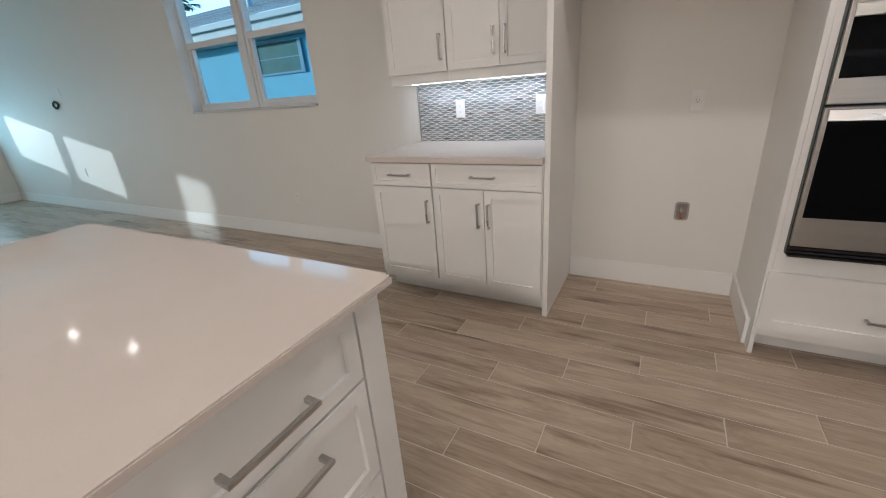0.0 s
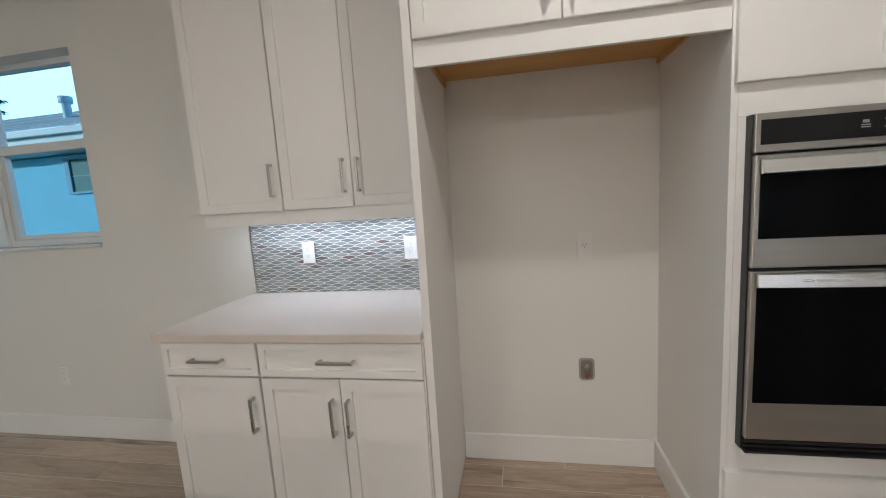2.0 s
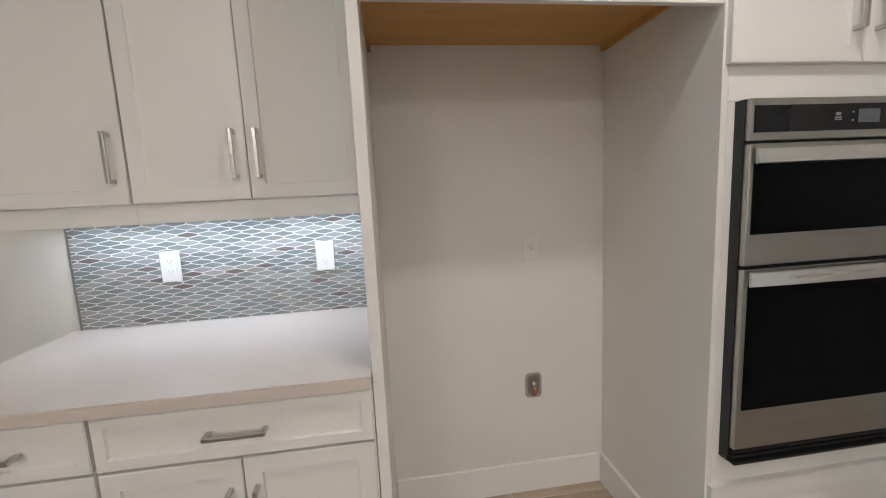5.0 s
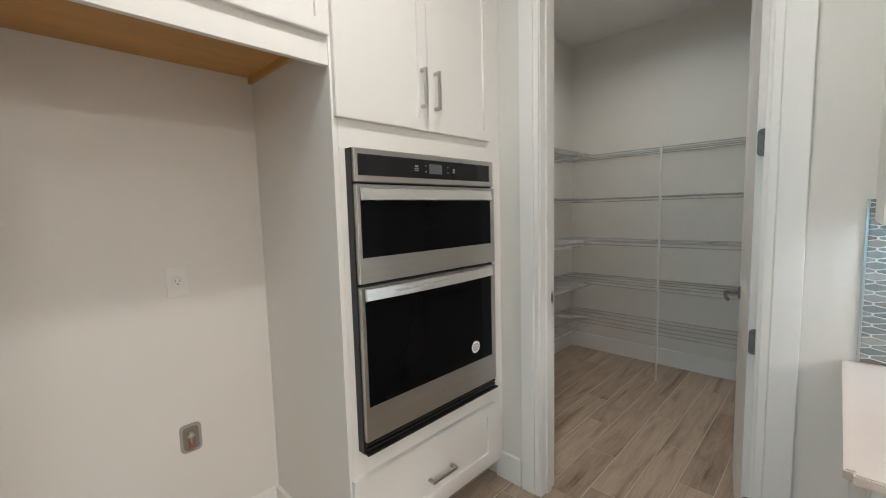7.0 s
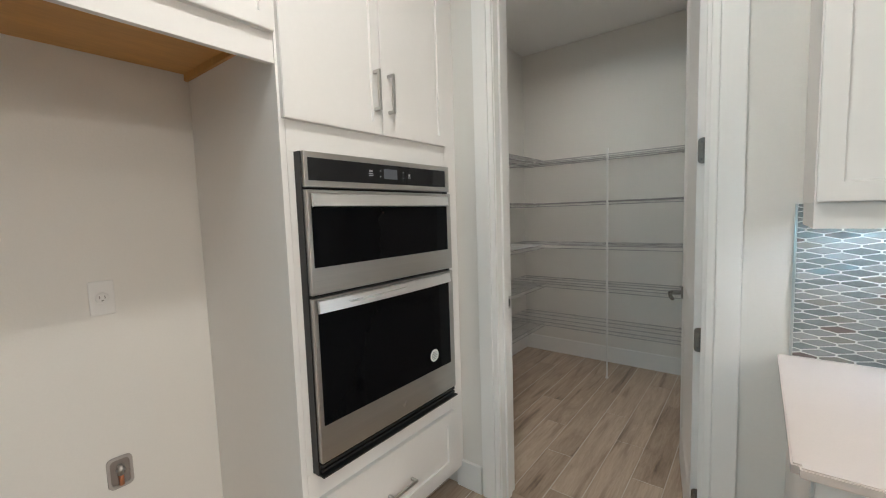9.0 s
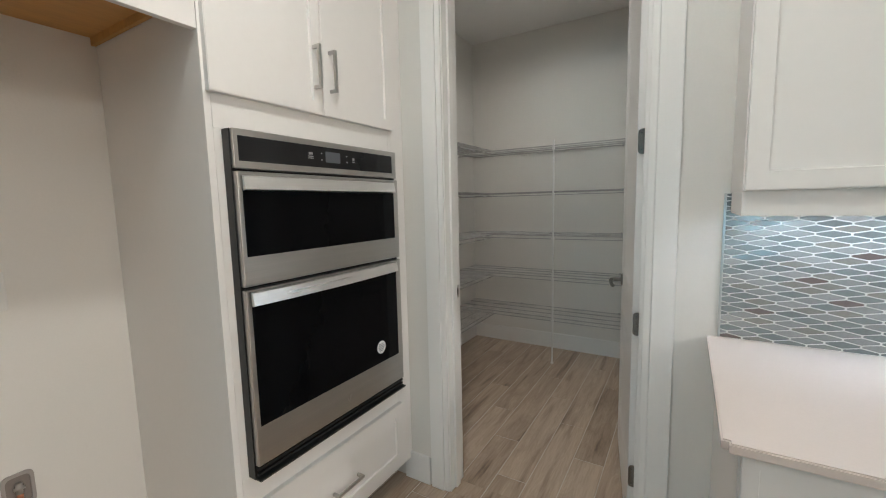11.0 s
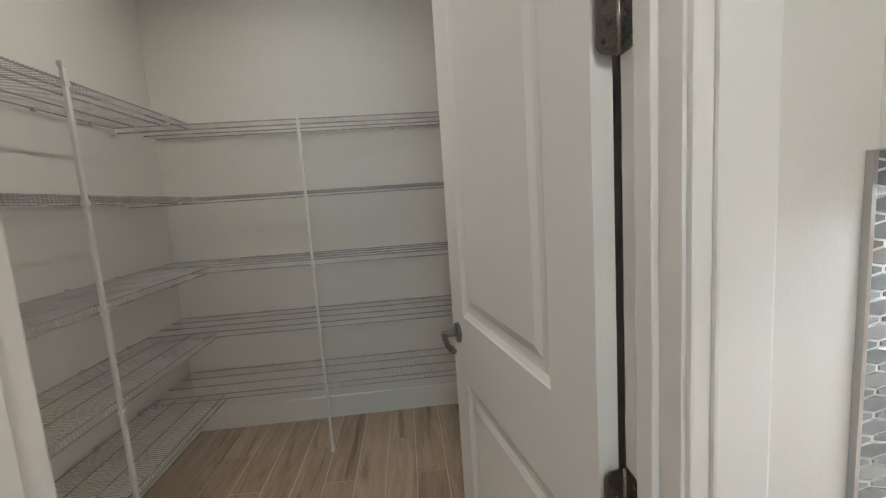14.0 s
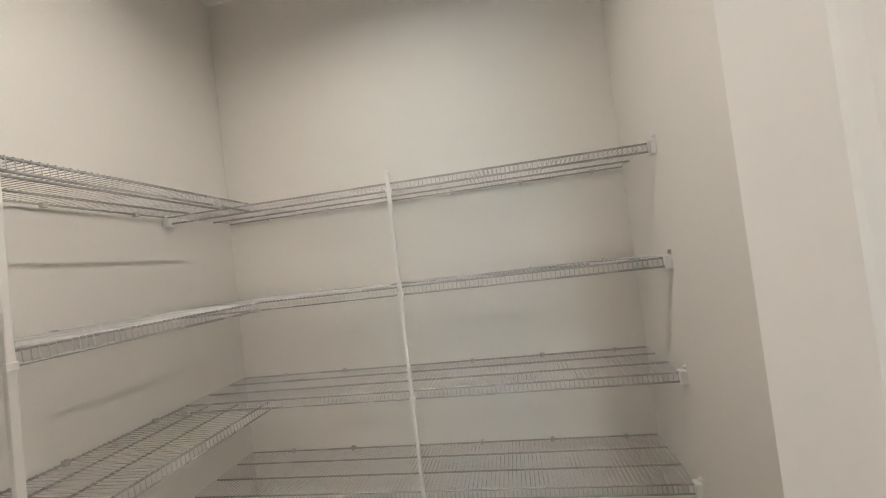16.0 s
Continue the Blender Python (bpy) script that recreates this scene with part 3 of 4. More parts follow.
marks = [(0.262, 0.284, 0.993, 0.996), (0.262, 0.284, 0.999, 1.002), (0.265, 0.281, 1.006, 1.014), (0.318, 0.323, 0.990, 0.994), (0.318, 0.323, 1.012, 1.016), (0.440, 0.445, 0.990, 0.994),
         (0.440, 0.445, 1.012, 1.016), (0.470, 0.484, 0.994, 0.997), (0.472, 0.482, 1.001, 1.010)]
for a, b, c, e in marks:
    boxes("mark", [(a + 0.004, b + 0.004, -0.0021, -0.0013, c, e)], M_MARK, cp, 0.0)


def oven_door(z0, z1, glass, bow):
    dr = boxes("oven_door", [(0.004, OW - 0.001, -0.006, 0.029, z0, z1)], M_STEEL, oven, 0.003)
    boxes("window", [(glass[0], glass[1], -0.0078, -0.005, glass[2], glass[3])], M_BLACKGLASS, dr, 0.001, "black glass")
    # wide flat handle, slightly bowed
    bm = bmesh.new()
    n, x0, x1, zt = 14, 0.016, OW - 0.040, z1 - (0.005 if bow else 0.012)
    rows = []
    for i in range(n + 1):
        u = i / n
        x, yy = x0 + (x1 - x0) * u, -0.026 - bow * 4 * u * (1 - u)
        rows.append([bm.verts.new((x, yy + dy, zt - dz)) for dy, dz in ((0.014, 0.0), (0.006, 0.003), (0.0, 0.040), (0.012, 0.044))])
    for a, b in zip(rows, rows[1:]):
        for k in range(4):
            bm.faces.new((a[k], a[(k + 1) % 4], b[(k + 1) % 4], b[k]))
    bm.faces.new(rows[0]), bm.faces.new(rows[-1][::-1])
    for x in (x0 + 0.02, x1 - 0.02):
        add_box(bm, x - 0.012, x + 0.012, -0.018, -0.006, zt - 0.034, zt - 0.01)
    part("handle", bm, M_STEEL_LIGHT, dr, "polished steel handle")
    return dr


oven_door(0.602, 0.937, (0.018, OW - 0.032, 0.690, 0.886), 0.0)
low = oven_door(0.046, 0.592, (0.020, OW - 0.034, 0.170, 0.545), 0.012)
bm = bmesh.new()
bmesh.ops.create_cone(bm, cap_ends=True, segments=40, radius1=0.027, radius2=0.027, depth=0.0008, matrix=pose(0.592, -0.0083, 0.236, 90))
st = part("sticker", bm, M_STICKER, low, "round white paper sticker")
boxes("print", [(0.592 - w, 0.592 + w, -0.0092, -0.0086, 0.236 + z, 0.236 + z + 0.0035) for z, w in ((0.012, 0.014), (0.005, 0.019), (-0.002, 0.020), (-0.009, 0.017), (-0.016, 0.011))], M_INK, st, 0.0)
bm = bmesh.new()
add_rod(bm, (0.386, -0.0066, 0.098), (0.394, -0.0066, 0.085), 0.0018, 6)
add_rod(bm, (0.394, -0.0066, 0.085), (0.408, -0.0066, 0.106), 0.0018, 6)
add_rod(bm, (0.398, -0.0066, 0.100), (0.408, -0.0066, 0.106), 0.0018, 6)
part("emblem", bm, M_NICKEL, low, "small raised metal emblem")
boxes("vent_trim", [(0.002, OW + 0.003, -0.012, 0.029, 0.0, 0.007), (0.006, OW - 0.002, 0.0, 0.029, 0.013, 0.022), (0.006, OW - 0.002, 0.0, 0.029, 0.029, 0.039)], M_BLACK, oven, 0.001, "black slotted vent")

# east run: base cabinets, worktop, wall cabinets
for i, w in enumerate((0.60, 0.75, 0.75)):
    base_cabinet(pose(0.832, 0.965 - sum((0.603, 0.753, 0.753)[:i]), 0, 0, 0, -90), w, 1 if i == 0 else 2, depth=0.655, label="white shaker base cabinet below the long quartz counter", group="white base cabinets on the side wall")
worktop("countertop", 0.802, E - 0.001, -1.20, 0.996, [(0.802, 0.996)], "long white quartz countertop with a rounded corner")
for i, w in enumerate((0.62, 0.75, 0.75)):
    wall_cabinet(pose(1.155, 0.952 - sum((0.623, 0.753, 0.753)[:i]), 0, 0, 0, -90), w, 2 if i else 1, 1.38, WALL_Z1, label="white shaker wall cabinet above the long counter", group="white wall cabinets on the side wall", ends=(i == 0, False), handle_z=None)

# island
IX0, IX1, IY0, IY1 = -1.77, -0.37, -1.9, 0.77
for i, (w, nd) in enumerate(((0.50, 1), (0.75, 2), (0.75, 2), (0.48, 1))):
    y1 = 0.655 - sum((0.503, 0.753, 0.753, 0.483)[:i])
    if i:
        base_cabinet(pose(-0.398, y1 - w, 0, 0, 0, 90), w, nd, depth=0.62, label="white shaker island cabinet with drawer and door", group="island cabinets")
        continue
    c = thing("base_cabinet", pose(-0.398, y1 - w, 0, 0, 0, 90), "white shaker island cabinet with three drawers", "cabinet", "island cabinets")
    boxes("body", [(0.0, w, 0.02, 0.62, 0.11, 0.899)], M_CAB, c, 0.001)
    boxes("toe_kick", [(0.0, w, 0.118, 0.133, 0.002, 0.109)], M_CAB, c, 0.0005)
    for z0, z1, zp in ((0.715, 0.893, 0.785), (0.435, 0.708, 0.640), (0.15, 0.428, 0.36)):
        pull(shaker("drawer_front", c, 0.004, w - 0.004, z0, z1, 0.0, rail=0.05), w / 2, zp, 0.0, False, 0.19)
bl = thing("kitchen_island", pose(0, 0, 0), "white panelled back of the kitchen island", "island base")
boxes("body", [(-1.45, -1.022, -1.84, 0.735, 0.10, 0.899), (-1.0215, -0.398, 0.657, 0.735, 0.002, 0.899)], M_CAB, bl, 0.002)
boxes("plinth", [(-1.42, -1.05, -1.81, 0.70, 0.002, 0.0995)], M_CAB, bl, 0.001)
worktop("island_countertop", IX0, IX1, IY0, IY1, [(IX0, IY1), (IX1, IY1), (IX0, IY0), (IX1, IY0)], "large white quartz island countertop", 0.90, 0.9205)


# outlets and boxes on the walls
def outlet(m, label, kind="duplex", w=0.070, h=0.117):
    """A cover plate whose back lies at local y = 0 and which looks to -y."""
    o = thing("outlet" if kind != "switch" else "light_switch", m, label, "outlet" if kind != "switch" else "light switch")
    plate = boxes("plate", [(-w / 2, w / 2, -0.006, 0.0, -h / 2, h / 2)], M_PLASTIC, o, 0.0025)
    if kind == "duplex":
        for s in (-1, 1):
            boxes("socket", [(-0.016, 0.016, -0.0075, -0.0055, s * 0.020 - 0.013, s * 0.020 + 0.013)], M_PLASTIC, o, 0.0008)
            boxes("slot", [(-0.008, -0.006, -0.0080, -0.0074, s * 0.020 - 0.002, s * 0.020 + 0.007), (0.006, 0.008, -0.0080, -0.0074, s * 0.020 - 0.002, s * 0.020 + 0.006),
                           (-0.002, 0.002, -0.0080, -0.0074, s * 0.020 - 0.009, s * 0.020 - 0.005)], M_SLOT, o, 0.0)
    elif kind == "single":
        bm = bmesh.new()
        bmesh.ops.create_cone(bm, cap_ends=True, segments=28, radius1=0.019, radius2=0.0175, depth=0.004, matrix=pose(0, -0.0075, 0, 90))
        part("socket", bm, M_PLASTIC, o)
        boxes("slot", [(-0.0085, -0.0060, -0.0104, -0.0092, -0.002, 0.008), (0.0060, 0.0085, -0.0104, -0.0092, -0.002, 0.008), (-0.003, 0.003, -0.0104, -0.0092, -0.011, -0.006)], M_SLOT, o, 0.0)
    elif kind == "switch":
        boxes("rocker", [(-0.016, 0.016, -0.0085, -0.0055, -0.033, 0.033)], M_PLASTIC, o, 0.001)
    return o


outlet(pose(-1.160, 2.8075, 1.155), "white duplex outlet on the mosaic backsplash")
outlet(pose(-0.593, 2.8075, 1.158), "white duplex outlet on the mosaic backsplash")
outlet(pose(0.259, N, 1.135), "white single outlet on the niche wall", "single")
outlet(pose(-2.955, N, 0.415), "white duplex outlet low on the wall")
outlet(pose(-7.0, N, 1.62), "white light switch plate on the wall", "switch")
outlet(pose(-7.13, N, 0.56), "white duplex outlet low on the wall")
outlet(pose(1.4775, 0.531, 1.162, 0, 0, -90), "white duplex outlet on the mosaic backsplash")

# dark loop in place of a recessed plate with oval slots
ring = thing("wall_ring", pose(-7.19, N, 1.465), "dark oval ring standing in for a recessed wall plate", "wall box")
bm = bmesh.new()
ring_rows = []
for i in range(20):
    a = 2 * math.pi * i / 20
    ring_rows.append([bm.verts.new((0.075 * math.cos(a) + 0.016 * math.cos(b) * math.cos(a), -0.012 + 0.012 * math.sin(b), 0.040 * math.sin(a) + 0.016 * math.cos(b) * math.sin(a))) for b in (0, 1.57, 3.14, 4.71)])
for i in range(20):
    a, b = ring_rows[i], ring_rows[(i + 1) % 20]
    for k in range(4):
        bm.faces.new((a[k], a[(k + 1) % 4], b[(k + 1) % 4], b[k]))
part("loop", bm, M_DARK, ring)

# water box for a refrigerator: rounded frame, copper valve
wb = thing("water_box", pose(0.26, N, 0.510), "recessed icemaker water box with a copper valve", "water box")
bm = bmesh.new()
segs = []
for sx, sz, a0 in ((1, 1, 0), (-1, 1, 90), (-1, -1, 180), (1, -1, 270)):
    for k in range(5):
        a = radians(a0 + k * 22.5)
        segs.append((sx * 0.017 + 0.016 * math.cos(a), sz * 0.036 + 0.016 * math.sin(a)))
outer = [bm.verts.new((x * 1.12, -0.006, z * 1.08)) for x, z in segs]
inner = [bm.verts.new((x * 0.86, -0.006, z * 0.90)) for x, z in segs]
deep = [bm.verts.new((x * 0.84, -0.0012, z * 0.88)) for x, z in segs]
rim = [bm.verts.new((x * 1.14, -0.0005, z * 1.09)) for x, z in segs]
for i in range(len(segs)):
    j = (i + 1) % len(segs)
    for a, b in ((rim, outer), (outer, inner), (inner, deep)):
        bm.faces.new((a[i], a[j], b[j], b[i]))
part("frame", bm, M_BOXRIM, wb, "grey rounded rim")
boxes("back", [(-0.030, 0.030, -0.0012, -0.0004, -0.047, 0.047)], surface("grey_box", (0.22, 0.19, 0.17), 0.6, vary=0.1, bump=0.02), wb, 0.0)
bm = bmesh.new()
add_rod(bm, (0.0, -0.009, -0.045), (0.0, -0.009, 0.004), 0.008, 12)
part("pipe", bm, M_COPPER, wb, "copper pipe stub", True)
bm = bmesh.new()
add_rod(bm, (0.0, -0.010, -0.008), (0.0, -0.010, 0.026), 0.0085, 12)
add_rod(bm, (-0.012, -0.012, 0.010), (0.012, -0.012, 0.010), 0.006, 10)
part("valve", bm, M_NICKEL, wb, "grey metal valve", True)

# strips of light under the wall cabinets
def led_strip(m, length, watts):
    """A batten with a glowing strip along its lower face."""
    o = thing("led_strip", m, "lit white LED strip under a wall cabinet", "strip light", "under-cabinet strips")
    boxes("channel", [(0, length, 0.0, 0.022, 0.003, 0.058)], M_PLASTIC, o, 0.0005)
    boxes("diffuser", [(0.002, length - 0.002, 0.003, 0.019, 0.0, 0.0028)], M_LED, o, 0.0, "glowing diffuser")
    la = bpy.data.lights.new("led_strip_light", "AREA")
    la.shape, la.size, la.size_y, la.energy, la.color = "RECTANGLE", length, 0.015, watts * length, LED_TINT
    lo = new("led_strip_light", la)
    lo.matrix_world = m @ pose(length / 2, 0.011, -0.003)
    return o


led_strip(pose(-1.47, 2.69, 1.331), 1.04, STRIP_W)
led_strip(pose(1.365, 0.925, 1.3215, 0, 0, -90), 2.05, STRIP_W * 0.6)


# recessed lights, the unseen southern fill lamps among them
def downlight(x, y, z, watts, col, spread=180, lamp=0.12, size=1.0):
    o = thing("recessed_or_fill_light", pose(x, y, z), "white recessed ceiling light, one of a set that includes added fill", "ceiling light", "recessed lights")
    bm = bmesh.new()
    rows = []
    for r, h in ((0.085, -0.0005), (0.083, -0.006), (0.066, -0.008), (0.062, -0.003)):
        r *= size
        rows.append([bm.verts.new((r * math.cos(2 * math.pi * k / 32), r * math.sin(2 * math.pi * k / 32), h)) for k in range(32)])
    for a, b in zip(rows, rows[1:]):
        for k in range(32):
            bm.faces.new((a[k], a[(k + 1) % 32], b[(k + 1) % 32], b[k]))
    part("trim_ring", bm, M_TRIM, o, "", True)
    bm = bmesh.new()
    bmesh.ops.create_cone(bm, cap_ends=True, segments=32, radius1=0.062 * size, radius2=0.062 * size, depth=0.002, matrix=pose(0, 0, -0.004))
    part("lens", bm, M_CAN, o, "glowing frosted lens")
    la = bpy.data.lights.new("recessed_or_fill_lamp", "AREA")
    la.shape, la.size, la.energy, la.color, la.spread = "DISK", lamp, watts, col, radians(spread)
    lo = new("recessed_or_fill_lamp", la)
    lo.matrix_world = pose(x, y, z - 0.012)
    return o


for x, y, watts in CANS_AND_FILL:
    downlight(x, y, CEIL, watts, WARM, 180, *((0.06, 0.55) if watts < 1 else (0.12, 1.0)))
for x, y, watts in PANTRY_CANS:
    downlight(x, y, P_CEIL, watts, WARM, 156, 0.036)

# ---- pantry ----
# two-panel door, swung into the pantry; local x runs from the hinge edge, its face towards the doorway's far side is y = LEAF
LW, LEAF, LH = 0.762, 0.035, 2.425
leaf = thing("door_1", pose(1.617, 1.197, 0.008, 0, 0, 10.0), "white two-panel pantry door, standing open", "door")
tagged(leaf, kind="structure")
bm = bmesh.new()
xs, zs = (0.0, 0.135, LW - 0.115, LW), (0.0, 0.22, 0.785, 0.994, LH - 0.13, LH)
for y0, out in ((0.0, -1), (LEAF, 1)):
    grid = [[bm.verts.new((x, y0, z)) for z in zs] for x in xs]
    for i in range(3):
        for j in range(5):
            if i == 1 and j in (1, 3):
                ring = [grid[i][j], grid[i + 1][j], grid[i + 1][j + 1], grid[i][j + 1]]
                for inset, sink in ((0.005, 0.003), (0.018, 0.008), (0.026, 0.009), (0.040, 0.009), (0.062, 0.004)):
                    nxt = [bm.verts.new((x, y0 - out * sink, z)) for x, z in ((xs[i] + inset, zs[j] + inset), (xs[i + 1] - inset, zs[j] + inset), (xs[i + 1] - inset, zs[j + 1] - inset), (xs[i] + inset, zs[j + 1] - inset))]
                    for k in range(4):
                        bm.faces.new((ring[k], ring[(k + 1) % 4], nxt[(k + 1) % 4], nxt[k]))
                    ring = nxt
                bm.faces.new(ring)
            else:
                bm.faces.new((grid[i][j], grid[i + 1][j], grid[i + 1][j + 1], grid[i][j + 1]))
for a, b in (((0, 0), (0, LH)), ((LW, 0), (LW, LH))):
    x = a[0]
    bm.faces.new([bm.verts.new(c) for c in ((x, 0, 0), (x, LEAF, 0), (x, LEAF, LH), (x, 0, LH))])
for z in (0, LH):
    bm.faces.new([bm.verts.new(c) for c in ((0, 0, z), (LW, 0, z), (LW, LEAF, z), (0, LEAF, z))])
bmesh.ops.remove_doubles(bm, verts=list(bm.verts), dist=1e-5)
part("leaf", bm, M_TRIM, leaf)
for side, yb in ((1, LEAF), (-1, 0.0)):
    bm = bmesh.new()
    hx, hz = LW - 0.060, 0.928
    bmesh.ops.create_cone(bm, cap_ends=True, segments=32, radius1=0.033, radius2=0.029, depth=0.009, matrix=pose(hx, yb + side * 0.0045, hz, -90 * side))
    add_rod(bm, (hx, yb, hz), (hx, yb + side * 0.05, hz), 0.011, 16)
    pts = [Vector((hx - 0.012 - 0.1 * u, yb + side * (0.05 + 0.010 * math.sin(u * 3.1)), hz + 0.008 * math.sin(u * 5.0) - 0.006 * u)) for u in [k / 8 for k in range(9)]]
    pts[0] = Vector((hx + 0.008, yb + side * 0.050, hz))
    for a, b in zip(pts, pts[1:]):
        add_rod(bm, a, b + (b - a) * 0.15, 0.0085, 10)
    bmesh.ops.create_uvsphere(bm, u_segments=12, v_segments=8, radius=0.0088, matrix=Matrix.Translation(pts[-1]))
    part("door_handle", bm, M_PEWTER, leaf, "dark satin nickel lever handle", True)


def hinge(z):
    o = thing("hinge", pose(1.607, 1.193, z), "dark satin nickel door hinge with rounded corners", "hinge", "door hinges")
    for rz, dx, w in ((10, 0.0, 0.0), (180, 0.0, 0.0)):
        bm = bmesh.new()
        loop = []
        hw, hh, r = 0.032, 0.045, 0.014
        for cx, cz, a0 in ((hw - r, hh - r, 0), (0.0, hh, 90), (0.0, -hh, 90), (hw - r, -hh + r, 270)):
            if a0 == 90:
                loop.append((0.0, cz))
            else:
                for k in range(6):
                    a = radians(a0 + k * 18)
                    loop.append((cx + r * math.cos(a), cz + r * math.sin(a)))
        a = [bm.verts.new((x, 0.0, zz)) for x, zz in loop]
        f = bm.faces.new(a)
        ex = bmesh.ops.extrude_face_region(bm, geom=[f])
        bmesh.ops.translate(bm, verts=[v for v in ex["geom"] if isinstance(v, bmesh.types.BMVert)], vec=(0, 0.0025, 0))
        bmesh.ops.transform(bm, matrix=(pose(0.0, 0.004, 0, 0, 0, 100.0) if rz == 10 else pose(-0.004, -0.0005, 0, 0, 0, 180)), verts=list(bm.verts))
        plate = part("leaf_plate", bm, M_PEWTER, o)
        for sx, sz in ((0.021, 0.030), (0.013, 0.0), (0.021, -0.030)):
            bm = bmesh.new()
            mm = pose(0.0, 0.004, 0, 0, 0, 100.0) if rz == 10 else pose(-0.004, -0.0005, 0, 0, 0, 180)
            for yy in (-0.0003, 0.0028):
                bmesh.ops.create_cone(bm, cap_ends=True, segments=10, radius1=0.0032, radius2=0.0032, depth=0.0008, matrix=mm @ pose(sx, yy, sz, 90))
            part("screw", bm, M_DARKNICKEL, plate)
    bm = bmesh.new()
    add_rod(bm, (-0.001, 0.0, -0.045), (-0.001, 0.0, 0.045), 0.0055, 12)
    part("knuckle", bm, M_PEWTER, o, "", True)
    return o


for z in (0.275, 0.895, 1.575, 2.22):
    hinge(z)

# wire shelves: an L of ventilated shelves at five levels
LEVELS = (1.815, 1.449, 1.088, 0.742, 0.395)
SD = 0.372


def wire_shelf(m, length, label):
    """Local x along the wall, y from the wall outwards, z = 0 at the deck."""
    o = thing("wire_shelf", m, label, "wire shelf", "pantry wire shelves")
    for y, z, r in ((0.012, -0.004, 0.0032), (0.120, -0.004, 0.0034), (0.245, -0.004, 0.0034), (SD - 0.004, -0.003, 0.0034), (SD, -0.030, 0.0034)):
        bm = bmesh.new()
        add_rod(bm, (0.004, y, z), (length - 0.004, y, z), r, 6)
        part("rod", bm, M_ROD, o, "", True)
    n = int(length / 0.0150)
    verts, faces = [], []
    for i in range(n + 1):
        x = 0.006 + i * (length - 0.012) / n
        chain = ((x, 0.010, 0.0), (x, SD, 0.0), (x, SD + 0.003, -0.030))
        for a, b in zip(chain, chain[1:]):
            a, b = Vector(a), Vector(b)
            q = (b - a).to_track_quat("Z", "Y")
            k0 = len(verts)
            for e in (a, b):
                for k in range(4):
                    verts.append(e + q @ Vector((0.0013 * math.cos(k * math.pi / 2), 0.0013 * math.sin(k * math.pi / 2), 0)))
            for k in range(4):
                faces.append((k0 + k, k0 + (k + 1) % 4, k0 + 4 + (k + 1) % 4, k0 + 4 + k))
    me = bpy.data.meshes.new("wire_deck")
    me.from_pydata([tuple(v) for v in verts], [], faces)
    me.materials.append(M_WIRE)
    w = new("wire_deck", me)
    w.parent = o
    tagged(w, kind="stuff")
    x = 0.12
    while x < length - 0.05:
        boxes("wall_clip", [(x - 0.007, x + 0.007, 0.0005, 0.018, -0.013, 0.004)], M_WIRE, o, 0.002)
        x += 0.29
    return o


def end_bracket(m):
    o = thing("end_bracket", m, "white plastic shelf end bracket on the wall", "shelf bracket", "shelf brackets")
    boxes("clip", [(-0.0005, 0.022, SD - 0.022, SD + 0.012, -0.040, 0.004)], M_PLASTIC, o, 0.005)
    bm = bmesh.new()
    bmesh.ops.create_cone(bm, cap_ends=True, segments=16, radius1=0.008, radius2=0.0055, depth=0.009, matrix=pose(0.0045, SD + 0.002, 0.014, 0, 90))
    part("screw_cap", bm, M_PLASTIC, o, "", True)
    return o


NORTH_X0 = 1.98
for z in LEVELS:
    # back wall: local x runs north, y runs west
    wire_shelf(pose(PX1, PY0 + 0.004, z, 0, 0, 90), PY1 - PY0 - 0.008, "long pale grey ventilated wire shelf on the pantry back wall")
    end_bracket(pose(PX1, PY0, z, 0, 0, 90))
    # north wall: local x runs west, y runs south
    wire_shelf(pose(PX1 - SD - 0.012, PY1, z, 0, 0, 180), PX1 - SD - 0.012 - NORTH_X0, "pale grey ventilated wire shelf on the pantry side wall")
    o = thing("shelf_bracket", pose(PX1 - SD, PY1, z, 0, 0, 180), "white plastic corner bracket holding the wire shelf", "shelf bracket", "shelf brackets")
    boxes("clip", [(-0.016, 0.016, 0.0005, 0.030, -0.042, -0.009)], M_PLASTIC, o, 0.005)


def shelf_pole(x, y, label):
    o = thing("shelf_pole", pose(x, y, 0), label, "shelf pole", "shelf poles")
    bm = bmesh.new()
    add_box(bm, -0.008, 0.008, -0.006, 0.006, 0.004, 1.848)
    bevel(bm, 0.003)
    part("post", bm, M_PLASTIC, o)
    boxes("foot", [(-0.011, 0.011, -0.010, 0.010, 0.0, 0.012)], M_PLASTIC, o, 0.002)
    boxes("cap", [(-0.0105, 0.0105, -0.009, 0.009, 1.838, 1.853)], M_PLASTIC, o, 0.003)
    for z in LEVELS:
        boxes("clip", [(-0.010, 0.010, -0.009, 0.009, z - 0.036, z - 0.020)], M_PLASTIC, o, 0.002)
    return o


shelf_pole(PX1 - SD - 0.013, 2.0, "slim white support pole clipped to the back wire shelves")
o = shelf_pole(2.468, 2.502, "slim white support pole clipped to the side wire shelves")

